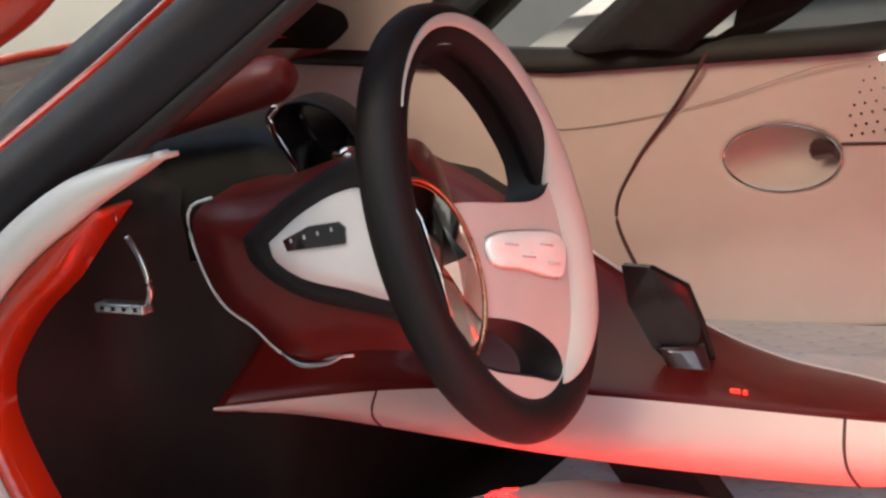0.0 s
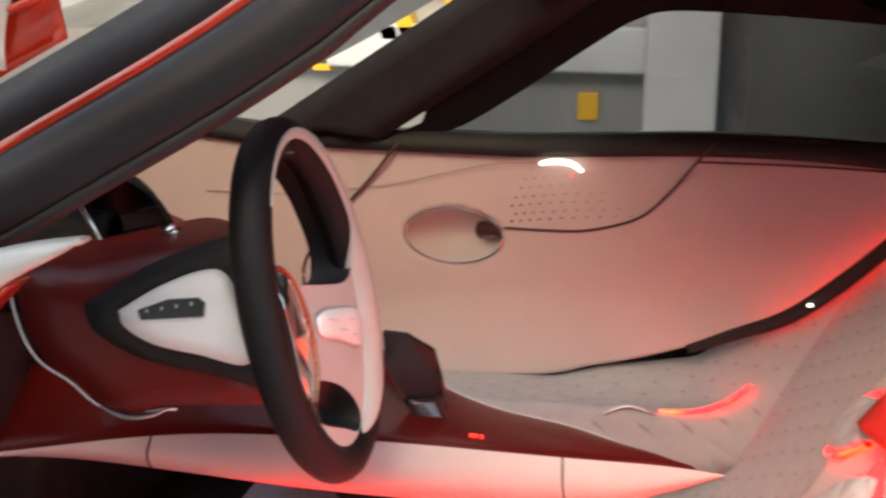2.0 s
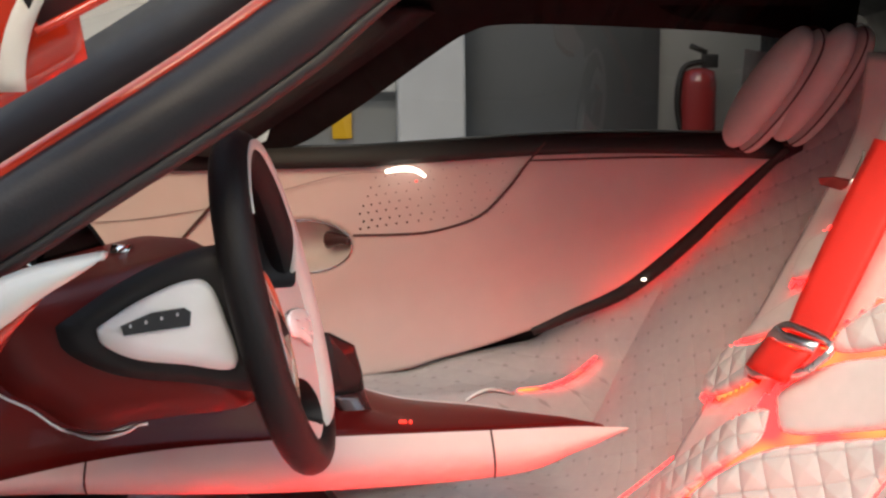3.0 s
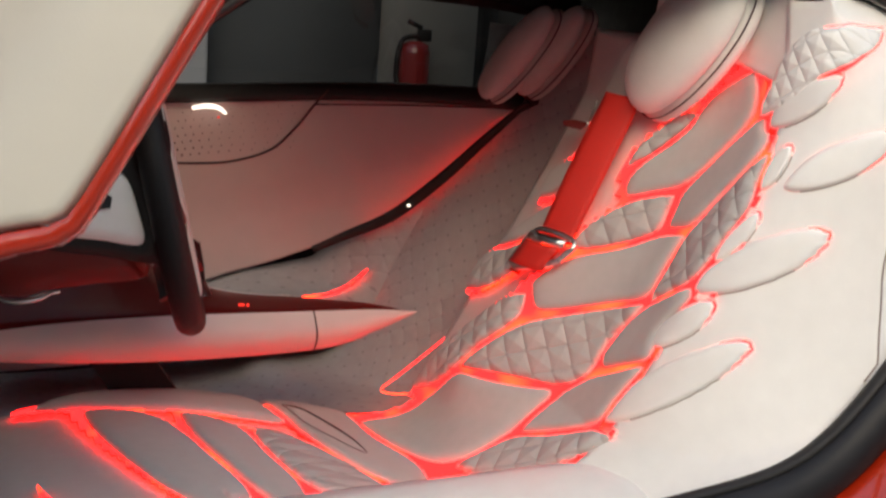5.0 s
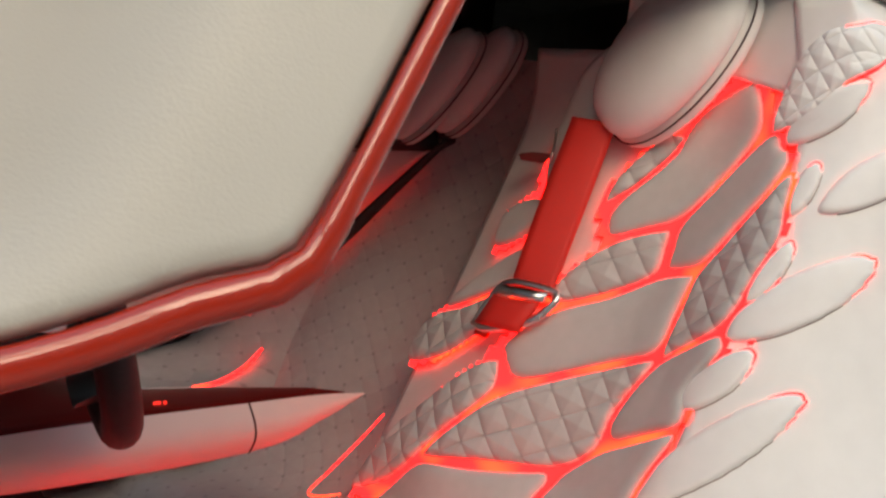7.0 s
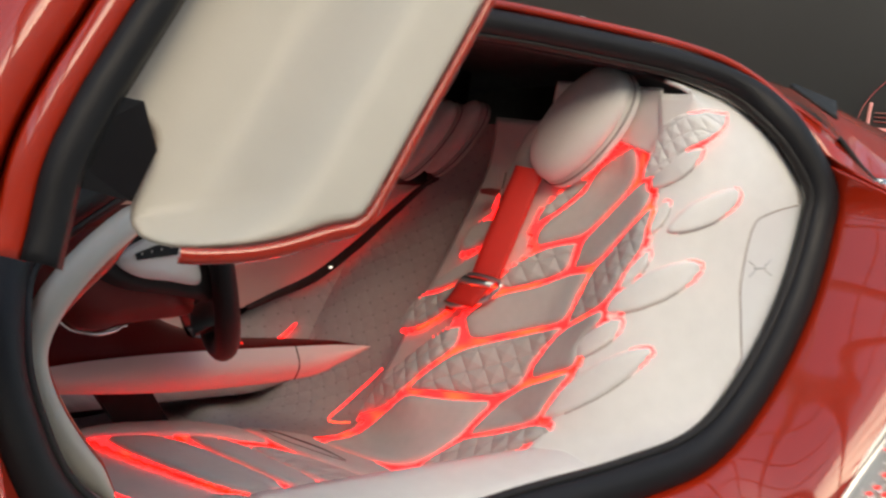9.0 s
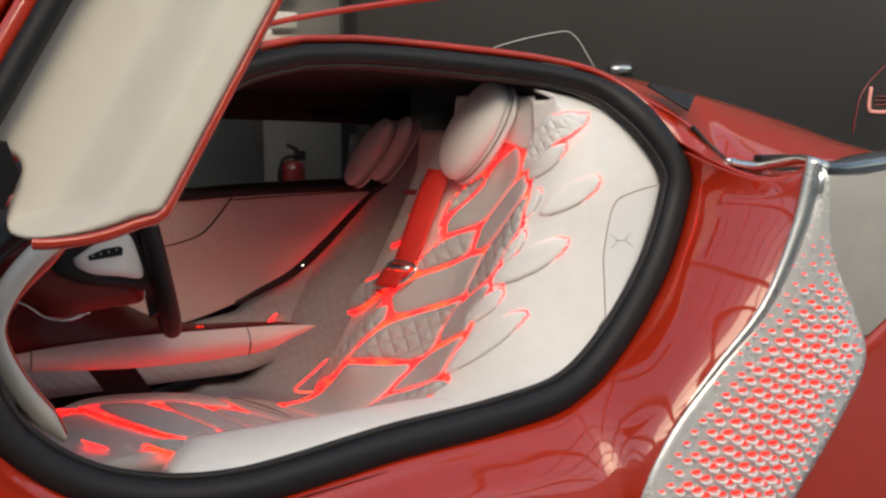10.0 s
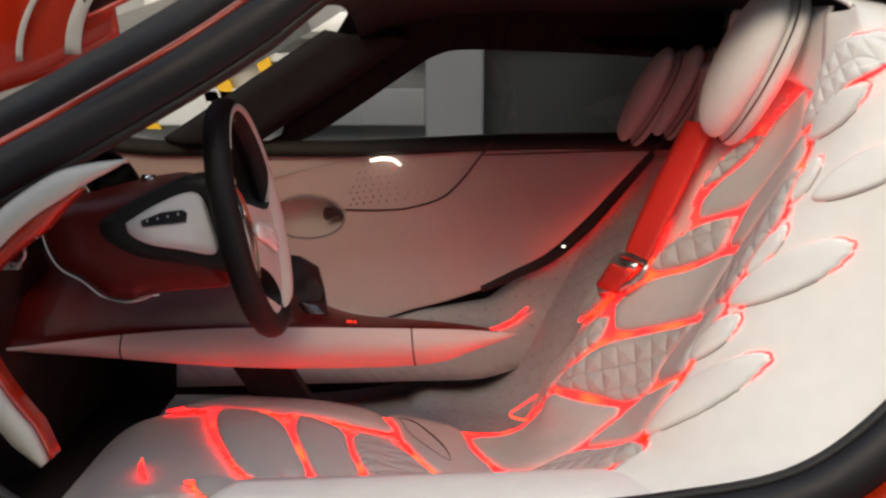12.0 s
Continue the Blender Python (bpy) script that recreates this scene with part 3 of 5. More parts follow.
part("rear_lower", slab([[Vector((1.20 + 0.07 * j, -0.95 + 0.02 * (j / 8) ** 2, 0.1 + (0.26 + 0.04 * j) * k / 10)) for k in range(11)] for j in range(12)], 0.01), RED, car, "red rear bumper flank behind the vent panel")
part("underbody", box((-1.95, -0.8, 0.0), (1.85, 0.55, 0.2)), BLACK, car, "black underbody")

# ---- cabin lining ----
PROFILE = [(-0.32, 0.24), (-0.33, 0.30), (-0.25, 0.37), (-0.1, 0.398), (0.04, 0.396), (0.14, 0.384), (0.25, 0.362), (0.36, 0.342), (0.44, 0.346), (0.50, 0.39),
           (0.54, 0.45), (0.666, 0.679), (0.775, 0.895), (0.793, 0.96), (0.797, 1.01), (0.80, 1.06), (0.803, 1.09), (0.806, 1.114)]
PROF = spline([(x, 0, z) for x, z in PROFILE], 160)
PFULL = sum((b - a).length for a, b in zip(PROF, PROF[1:]))
PLEN = PFULL - 0.086


def prof(s):
    f = min(max(s / PFULL, 0), 1) * (len(PROF) - 1)
    i = min(int(f), len(PROF) - 2)
    return PROF[i].lerp(PROF[i + 1], f - i)


def seat_flat(u, s):
    """A point of the seat: u metres across from its inner edge, s metres along its profile. The back turns rearwards at its outer edge."""
    p = prof(s)
    bend = min(max((p.z - 0.36) / 0.10, 0), 1) if p.x > 0.40 else 0.0
    hollow = min(max((u - 0.11) / 0.20, 0), 1)
    over = max(u - 0.49, 0) * bend
    a = min(over / 0.05, 1.3)
    y = -0.13 - (u - over) - 0.05 * math.sin(a) - (over - 0.05 * a) * math.cos(1.3)
    x = p.x + bend * (-0.028 + 0.10 * hollow * hollow * (3 - 2 * hollow)) + 0.05 * (1 - math.cos(a)) + (over - 0.05 * a) * math.sin(1.3)
    fall = 3 * min(u, 0) ** 2 * (1 - bend)
    return Vector((x, y, p.z - fall))


def seat_point(u, s, h=0.0):
    p = seat_flat(u, s)
    if h:
        n = (seat_flat(u + 0.004, s) - seat_flat(u - 0.004, s)).cross(seat_flat(u, s + 0.004) - seat_flat(u, s - 0.004)).normalized()
        p = p + n * h
    return p


def quilted(a, b, size):
    """Depth of diamond stitching at the place a, b: 0 on a stitch line, 1 in a cushion's middle."""
    u, v = (a + b) / size, (a - b) / size
    du, dv = abs(u - round(u)), abs(v - round(v))
    return min(1, min(du, dv) * 4.5) ** 0.6


shell = thing("rear_lining", "grey quilted fabric lining behind and between the seats", "car lining")
rows = []
for j in range(111):
    s = PLEN * (0.42 + 0.58 * j / 110)
    drop = 0.06 * max(0, 1 - j / 9) ** 2
    row = []
    for k in range(81):
        y = -0.22 + 0.54 * k / 80
        p = prof(s)
        g = min(max((y + 0.02) / 0.30, 0), 1)
        row.append(Vector((p.x + 0.055 - 0.096 * g * g * (3 - 2 * g), y, p.z - 0.02 - drop)))
    rows.append(row)
part("back_lining", loft(rows), QUILT, shell)
rows = []
for j in range(101):
    x = -0.30 + 0.72 * j / 100
    rows.append([Vector((x, -0.16 + 0.60 * k / 60, 0.262 + 0.045 * min(max((x + 0.1) / 0.4, 0), 1) ** 2 - 0.006 * max(0, (x - 0.36) / 0.06) ** 2)) for k in range(61)])
part("floor_lining", loft(rows), QUILT, shell)
part("footwell_floor", box((-1.2, -0.75, 0.18), (-0.2, 0.5, 0.24)), BLACK, shell, "black footwell floor")

# passenger seat
pseat = thing("passenger_seat", "grey quilted passenger seat with a glowing red seam", "car seat")
rows = []
for j in range(61):
    x = -0.25 + 0.88 * j / 60
    z = 0.446 + 0.05 * max(0, (x - 0.35) / 0.18) ** 2 + 0.01 * math.sin(3 * x)
    row = []
    for k in range(31):
        f = k / 30
        y = 0.225 + 0.17 * f
        drop = 0.10 * max(0, 1 - f / 0.2) ** 2
        edge = 0.45 + 0.30 * max(0, x - 0.14) + 0.62 * max(0, x - 0.42)  # foot of the door panel
        near_door = min(max((y - (0.388 - 0.05 * x - 1.2 * max(0, x - 0.35) ** 2) + 0.085) / 0.085, 0), 1)
        rise = max(0, edge - 0.014 - 0.13 * max(0, x - 0.27) - z) * near_door * near_door * (3 - 2 * near_door)
        row.append(Vector((x, y, z - drop + rise)))
    rows.append(row)
part("cushion", slab(rows, 0.03), QUILT, pseat)
part("light_seam", tube(spline([(0.368, 0.255, 0.454), (0.42, 0.252, 0.459), (0.465, 0.25, 0.479), (0.50, 0.254, 0.508)], 24), lambda f: 0.0055 * math.sin(math.pi * (0.12 + 0.8 * f)) ** 0.6, 8, flat=0.5), GLOW, pseat, "glowing red light seam")
part("loop_trim", tube(spline([(0.36, 0.25, 0.45), (0.32, 0.25, 0.46), (0.285, 0.25, 0.445), (0.27, 0.25, 0.425)], 16), 0.003, 8), SATIN, pseat, "thin metal loop beside the light seam")
part("lower_seam", tube(spline([(0.59, -0.002, 0.452), (0.545, -0.011, 0.421), (0.49, -0.018, 0.383), (0.4516, -0.022, 0.357), (0.4525, -0.022, 0.349), (0.475, -0.021, 0.343), (0.505, -0.02, 0.341)], 50), lambda f: 0.0009 + 0.0006 * math.sin(math.pi * f), 8), GLOW, pseat, "thin glowing red seam round the seat foot")


def headrest(owner, low, top, thick, wide, normal, mat, back_mat):
    e1 = (Vector(top) - Vector(low))
    half = e1.length / 2
    e1.normalize()
    n = Vector(normal)
    n = (n - e1 * n.dot(e1)).normalized()
    e2 = e1.cross(n)
    c = (Vector(low) + Vector(top)) / 2

    def blob(centre, a, b, d, flat_back):
        rings = []
        for j in range(21):
            q = -math.pi / 2 + math.pi * j / 20
            r = max(math.cos(q), 0.02) ** 0.75
            row = []
            for k in range(28):
                w = 2 * math.pi * k / 28
                nn = math.sin(w)
                row.append(centre + e1 * a * math.sin(q) + e2 * b * r * math.copysign(abs(math.cos(w)) ** 0.8, math.cos(w)) + n * d * r * nn * (1 if nn > 0 else flat_back))
            rings.append(row)
        return loft(rings, True, True)

    part("headrest", blob(c + n * 0.012, half * 0.97, wide, thick, 0.5), mat, owner, "rounded lens-shaped headrest pad")
    part("headrest_back", blob(c - n * 0.016, half * 1.0, wide * 1.04, thick * 0.7, 0.8), back_mat, owner, "rear shell of the headrest behind a seam")
    part("headrest_piping", tube([c - n * 0.004 + e1 * half * 1.0 * math.sin(q) + e2 * wide * 1.01 * math.copysign(abs(math.cos(q)) ** 0.75, math.cos(q)) for q in [2 * math.pi * k / 60 for k in range(60)]], 0.0013, 6, True, up=n), BROWN, owner, "dark piping round the headrest")


headrest(pseat, (0.685, 0.15, 0.872), (0.765, 0.03, 1.05), 0.024, 0.042, (-0.8, -0.35, 0.4), PAD, PAD)
headrest(pseat, (0.745, 0.11, 0.885), (0.815, 0.0, 1.055), 0.022, 0.04, (-0.8, -0.35, 0.4), PAD, PAD)

# ---- driver's seat ----
seat = thing("driver_seat", "white bucket seat with scale-like pads and glowing red joints", "car seat")
def crease_u(f):
    """Where the grey seat ends and the white shell begins, f from 0 at the seat's foot to 1 at its top."""
    return 0.43 - 0.06 * min(max((f - 0.62) / 0.38, 0), 1) ** 2


def body_edge(s_):
    """How far out the seat's body reaches at s_."""
    return crease_u((s_ - 0.80) / (PFULL - 0.80)) + 0.012


def body_row(s_, h):
    """Points of the seat's body from its inner to its outer edge at s_."""
    t = min(max((s_ - 0.78) / 0.2, 0), 1)
    lo = -0.10 + 0.075 * t * t * (3 - 2 * t)
    return [seat_point(lo + (body_edge(s_) - lo) * k / 48, s_, h) for k in range(49)]


part("seat_body", shell_sheet([body_row(PLEN * j / 120, -0.006) for j in range(121)], [body_row(PLEN * j / 120, -0.05) for j in range(121)]), PAD, seat, "pale grey fabric body of the seat")
rows = []
for j in range(61):
    p = body_row(0.12 + 0.86 * j / 60, -0.012)[0]
    rows.append([p, p + Vector((0, 0.008, -0.015)), p + Vector((0, 0.012, -0.05)), p + Vector((0, 0.012, -0.14))])
part("cushion_side", slab(rows, 0.006), QUILT, seat, "grey quilted inner side of the cushion")


# white side shell between the seat and the seal
def crease_point(f):
    return seat_point(crease_u(f), 0.80 + (PFULL - 0.80) * f, 0.006)


inner = []
b0, b1 = ring_at(0.50, 0.42), ring_at(0.865, 1.166)
for k in range(61):
    i = b0 + (b1 - b0) * k / 60
    c, w, o = ring_mix(i)
    inner.append(c + w * 0.03 - o * 0.02)


def shell_flat(a, b):
    a = min(max(a, 0), 1)
    j = a * 60
    k = min(int(j), 59)
    q = inner[k].lerp(inner[k + 1], j - k)
    p = crease_point(a)
    c = p + Vector((0.04, -0.13, 0.0))
    if b < 0:
        return p + (c - p) * 2 * b
    return p * (1 - b) ** 2 + c * 2 * b * (1 - b) + q * b * b


def shell_point(a, b, h=0.0):
    p = shell_flat(a, b)
    if h:
        n = (shell_flat(min(a + 0.01, 1), b) - shell_flat(max(a - 0.01, 0), b)).cross(shell_flat(a, min(b + 0.01, 1)) - shell_flat(a, b - 0.01)).normalized()
        if n.y > 0:
            n = -n
        p = p + n * h
    return p


part("side_shell", slab([[shell_flat(j / 70, k / 24) - Vector((0, 0, 0.035 * max(0, 1 - j / 7) ** 2)) for k in range(25)] for j in range(70)], 0.008), WHITE, seat, "smooth white leather side shell of the seat")


rows = []
for j in range(15):
    s_ = PFULL - 0.14 + 0.137 * j / 14
    edge = crease_u((s_ - 0.80) / (PFULL - 0.80)) + 0.004
    rows.append([seat_point(0.16 + (edge - 0.16) * k / 20, s_ + 0.05 * (1 - k / 20) * (1 - j / 14), 0.0065 - 0.0095 * (k / 20) ** 3 - 0.004 * max(0, (j - 11) / 3) ** 2) for k in range(21)])
part("top_shoulder", slab(rows, 0.005), WHITE, seat, "white leather shoulder behind the headrest")


def wrap_flat(u, s):
    """The seat's surface, running on over its outer edge on to the side shell."""
    f = min(max((s - 0.80) / (PFULL - 0.80), 0), 1)
    cu = crease_u(f)
    if u < cu - 0.06 or s < 0.80:
        return seat_flat(u, s)
    width = (inner[round(f * 60)] - crease_point(f)).length
    g = min(max((u - cu + 0.06) / 0.09, 0), 1)
    g = g * g * (3 - 2 * g)
    return seat_flat(u, s).lerp(shell_flat(f, (u - cu) / width), g)


def wrap_point(u, s, h=0.0):
    p = wrap_flat(u, s)
    if h:
        n = (wrap_flat(u + 0.004, s) - wrap_flat(u - 0.004, s)).cross(wrap_flat(u, s + 0.004) - wrap_flat(u, s - 0.004)).normalized()
        p = p + n * h
    return p


class Leaf:
    """One leaf-shaped pad: its two tips, then how far it swells to either side and where along it, in metres across and along the seat."""

    def __init__(self, ua, sa, ub, sb, up, up_at, dn, dn_at, quilt, petal=False):
        self.petal, self.quilt = petal, quilt
        self.d = Vector((ub - ua, sb - sa))
        self.half = self.d.length / 2
        self.d.normalize()
        self.n = Vector((-self.d.y, self.d.x))
        self.c = Vector(((ua + ub) / 2, (sa + sb) / 2))
        self.sides = ((up, min(max(2 * up_at - 1, -0.4), 0.4)), (dn, min(max(2 * dn_at - 1, -0.4), 0.4)))
        self.round = 0.56 if petal else 0.72

    def share(self, x, peak):
        return (x - peak) / (1 + peak) if x < peak else (x - peak) / (1 - peak)

    def far(self, p):
        """1 on the outline, less inside it."""
        v = p - self.c
        side = v.dot(self.n)
        wide, peak = self.sides[0 if side >= 0 else 1]
        return math.hypot(self.share(v.dot(self.d) / self.half, peak), side / wide)

    def outline(self, n):
        pts = []
        for k in range(n):
            q = 2 * math.pi * k / n
            x = math.cos(q)
            wide, peak = self.sides[0 if math.sin(q) >= 0 else 1]
            w = max(0, 1 - self.share(x, peak) ** 2) ** self.round
            pts.append(self.c + self.d * self.half * x + self.n * math.copysign(wide * w, math.sin(q)))
        for turn_ in range(2):
            pts = [(pts[k - 1] + 2 * pts[k] + pts[(k + 1) % n]) / 4 for k in range(n)]
        return pts


def leaf_pad(me, others, surface, height):
    """A padded leaf over the seat's surface, grown towards its neighbours up to the lit joint, with a rounded edge."""
    n = 64
    edge = me.outline(n)
    near_by = [o for o in others if o is not me and (o.c - me.c).length < 0.4]
    grown = []
    for p in edge:
        v = p - me.c
        r = 0.75
        while r < (1.0 if me.petal else 1.3) and all(o.far(me.c + v * r) > r for o in near_by):
            r += 0.01
        grown.append(max(r - (0.0 if me.petal else 0.0042 / max(v.length, 0.02)), 0.5))
    for turn_ in range(3):
        grown = [(grown[k - 1] + 2 * grown[k] + grown[(k + 1) % n]) / 4 for k in range(n)]
    edge = [me.c + (p - me.c) * r for p, r in zip(edge, grown)]
    heart = sum(edge, Vector((0, 0))) / n
    steps = [(1.0, -0.02), (0.985, 0.24), (0.955, 0.48), (0.915, 0.68), (0.86, 0.82), (0.78, 0.92), (0.66, 0.98), (0.48, 1.0), (0.25, 1.02), (0.01, 1.03)]
    rings = [[surface(*heart.lerp(p, f), h * height + 0.0005) for p in edge] for f, h in steps]
    bm = loft(rings, True)
    bm.verts.ensure_lookup_table()
    bm.faces.new(bm.verts[-n:])
    return bm, rings[0]


BACK_PADS = [(0.112, 1.043, 0.312, 1.205, 0.037, 0.49, 0.081, 0.56, 1), (0.154, 1.192, 0.326, 1.338, 0.036, 0.47, 0.070, 0.63, 0), (0.181, 1.300, 0.272, 1.403, 0.024, 0.52, 0.051, 0.51, 1),
             (0.219, 1.411, 0.316, 1.598, 0.043, 0.46, 0.068, 0.43, 0), (0.289, 1.356, 0.388, 1.544, 0.040, 0.44, 0.054, 0.49, 0), (0.355, 1.258, 0.416, 1.479, 0.032, 0.43, 0.057, 0.37, 1),
             (0.309, 1.119, 0.428, 1.282, 0.027, 0.45, 0.059, 0.46, 0), (0.273, 0.981, 0.406, 1.134, 0.038, 0.33, 0.057, 0.56, 0), (0.270, 0.901, 0.422, 1.018, 0.047, 0.29, 0.024, 0.50, 1),
             (0.041, 0.812, 0.245, 1.040, 0.088, 0.64, 0.079, 0.55, 0)]
INNER_PADS = [(-0.018, 0.961, 0.145, 1.187, 0.024, 0.36, 0.040, 0.55, 1), (-0.023, 1.161, 0.104, 1.276, 0.037, 0.30, 0.030, 0.51, 1), (0.005, 1.244, 0.129, 1.356, 0.015, 0.50, 0.030, 0.57, 0),
              (0.046, 1.353, 0.108, 1.422, 0.035, 0.35, 0.021, 0.59, 0), (0.111, 1.456, 0.158, 1.648, 0.052, 0.50, 0.014, 0.52, 0), (0.193, 1.447, 0.248, 1.547, 0.019, 0.55, 0.014, 0.43, 1)]
CUSHION_PADS = [(0.049, 0.359, 0.406, 0.510, 0.058, 0.29, 0.047, 0.63, 0), (0.090, 0.495, 0.396, 0.583, 0.058, 0.19, 0.027, 0.60, 0), (0.132, 0.613, 0.346, 0.754, 0.034, 0.33, 0.073, 0.55, 1),
                (-0.048, 0.660, 0.261, 0.803, 0.081, 0.27, 0.042, 0.65, 0), (0.001, 0.304, 0.045, 0.649, 0.085, 0.54, 0.019, 0.59, 0), (0.411, 0.378, 0.476, 0.475, 0.024, 0.34, 0.038, 0.74, 0),
                (0.380, 0.500, 0.470, 0.600, 0.020, 0.50, 0.030, 0.50, 0)]
PETAL_PADS = [(0.400, 1.544, 0.487, 1.610, 0.037, 0.58, 0.019, 0.60, 0), (0.490, 1.457, 0.638, 1.483, 0.049, 0.25, 0.023, 0.68, 0), (0.453, 1.447, 0.454, 1.520, 0.014, 0.67, 0.020, 0.44, 0),
              (0.428, 1.282, 0.620, 1.365, 0.053, 0.46, 0.031, 0.67, 0), (0.442, 1.326, 0.473, 1.414, 0.016, 0.51, 0.024, 0.59, 0), (0.398, 1.048, 0.579, 1.206, 0.046, 0.55, 0.028, 0.55, 0),
              (0.387, 1.177, 0.486, 1.266, 0.026, 0.53, 0.033, 0.63, 0)]
scales = [Leaf(*row) for row in BACK_PADS + INNER_PADS + CUSHION_PADS] + [Leaf(*row, petal=True) for row in PETAL_PADS]
sheet = bmesh.new()
cells = {}
for j in range(181):
    for k in range(81):
        u, s_ = -0.03 + 0.77 * k / 80, 0.18 + 1.54 * j / 180
        if s_ > 1.50 and u < 0.18:
            continue
        near_two = sorted((o.far(Vector((u, s_))), o.petal) for o in scales)[:2]
        if (not near_two[0][1] and near_two[0][0] < (1.42 if u < 0.42 else 1.25) and u < 0.56) or near_two[0][0] < 0.9 or near_two[1][0] < (1.14 if u < 0.5 else 1.07):
            cells[j, k] = sheet.verts.new(wrap_point(u, s_, 0.0025))
for j, k in cells:
    corners = [cells.get(c) for c in ((j, k), (j + 1, k), (j + 1, k + 1), (j, k + 1))]
    if all(corners):
        sheet.faces.new(corners)
part("light_sheet", sheet, GLOW, seat, "red light sheet glowing between the pads")
for one in scales:
    bm, rim_ = leaf_pad(one, scales, wrap_point, 0.008 if one.petal else 0.013)
    if one.petal:
        pad = part("side_petal", bm, WHITEQUILT if one.quilt else WHITE, seat, "white quilted petal" if one.quilt else "white leather petal")
        part("petal_light", tube([rim_[k % 64] for k in range(-8, 9)], lambda f: 0.0006 + 0.0016 * math.sin(math.pi * f), 6), GLOW, pad, "thin red light round the petal's tip")
        part("petal_seam", tube([rim_[k % 64] for k in range(-22, -9)], 0.0012, 6), TAUPE, pad, "fine seam along the petal")
    else:
        part("seat_pad", bm, QUILTPAD if one.quilt else PAD, seat, "quilted seat pad" if one.quilt else "")
# quilted petal at the shell's top
TOP = spline([(a, b, 0) for a, b in ((0.872, 0.88), (0.925, 0.65), (0.944, 0.25), (0.918, 0.045), (0.866, -0.07), (0.805, -0.14), (0.826, 0.03), (0.867, 0.24), (0.873, 0.55), (0.866, 0.76), (0.872, 0.88))], 71)[:-1]
heart = Vector((0.893, 0.28, 0))
bm = loft([[shell_point(*heart.lerp(p, f).xy, h * 0.009 + 0.0005) for p in TOP] for f, h in ((1.0, -0.02), (0.98, 0.3), (0.94, 0.55), (0.88, 0.75), (0.78, 0.92), (0.6, 1.0), (0.3, 1.02), (0.02, 1.03))], True)
pad = part("side_petal", bm, WHITEQUILT, seat, "white quilted petal")
part("petal_light", tube([shell_point(*p.xy, 0.002) for p in TOP[38:]], lambda f: 0.001 + 0.0045 * math.sin(math.pi * min(1, f * 1.05)) ** 2, 8, flat=0.4), GLOW, pad, "red light wedge under the petal")
part("petal_light", tube([shell_point(*p.xy, 0.001) for p in TOP[:20]], 0.0009, 6), GLOW, pad, "thin red light along the petal's upper edge")
part("seam_line", tube(spline([wrap_point(u, s_, 0.0142) for u, s_ in ((0.0, 0.66), (0.005, 0.69), (0.055, 0.72), (0.12, 0.748), (0.18, 0.758), (0.17, 0.742), (0.13, 0.715), (0.075, 0.683), (0.02, 0.668), (0.0, 0.66))], 81)[:-1], lambda f: 0.0006 + 0.0013 * max(0, math.sin(2 * math.pi * f)), 6, True), BROWN, seat, "dark seam round the pocket on the cushion")
part("seam_line", tube(spline([seat_point(u, s_, 0.003) for u, s_ in ((-0.036, 0.787), (-0.036, 0.815), (-0.03, 0.84), (-0.033, 0.82), (-0.03, 0.79), (-0.036, 0.787))], 31)[:-1], 0.0011, 6, True), BROWN, seat, "short dark seam beside the cushion")
part("front_lamp", tube(spline([wrap_point(u, s_, 0.004) for u, s_ in ((0.276, 0.256), (0.31, 0.262), (0.345, 0.273), (0.383, 0.288))], 20), lambda f: 0.001 + 0.0035 * math.sin(math.pi * f), 8, flat=0.5), GLOW, seat, "small red crescent lamp at the cushion's front")
headrest(seat, (0.766, -0.288, 0.917), (0.849, -0.438, 1.135), 0.045, 0.088, (-0.87, -0.1, 0.42), WHITE, WHITE)

def shell_ab(x, y, z):
    """The place on the shell nearest to a point of the cabin."""
    want = Vector((x, y, z))
    best = min((((shell_flat(j / 20, -0.15 + k / 10) - want).length, j / 20, -0.15 + k / 10) for j in range(21) for k in range(12)))
    a, b = best[1], best[2]
    for turn_ in range(6):
        p = shell_flat(a, b)
        pa = (shell_flat(a + 0.004, b) - shell_flat(a - 0.004, b)) / 0.008
        pb = (shell_flat(a, b + 0.004) - shell_flat(a, b - 0.004)) / 0.008
        e = want - p
        aa, ab, bb = pa.dot(pa), pa.dot(pb), pb.dot(pb)
        det = aa * bb - ab * ab
        a += 0.8 * (bb * pa.dot(e) - ab * pb.dot(e)) / det
        b += 0.8 * (aa * pb.dot(e) - ab * pa.dot(e)) / det
        a, b = min(max(a, 0.01), 0.99), min(max(b, -0.2), 0.97)
    return a, b


# badge panel
ab = [shell_ab(*p) for p in spline([(1.119, -0.692, 0.908), (1.03, -0.69, 0.888), (0.99, -0.69, 0.86), (0.955, -0.70, 0.76), (0.945, -0.715, 0.69), (0.925, -0.757, 0.605)], 40)]
rows = []
for i, (a, b) in enumerate(ab):
    e = ab[0][0] + (ab[-1][0] - ab[0][0]) * i / 39
    rows.append([shell_point(a + (e - a) * k / 10, b + (0.99 - b) * k / 10, 0.0007) for k in range(11)])
part("badge_seam", tube([row[0] for row in rows], 0.0014, 6), TAUPE, seat, "fine seam of the badge panel")
part("badge_panel", loft(rows), WHITEGLOSS, seat, "glossy white badge panel on the shell")
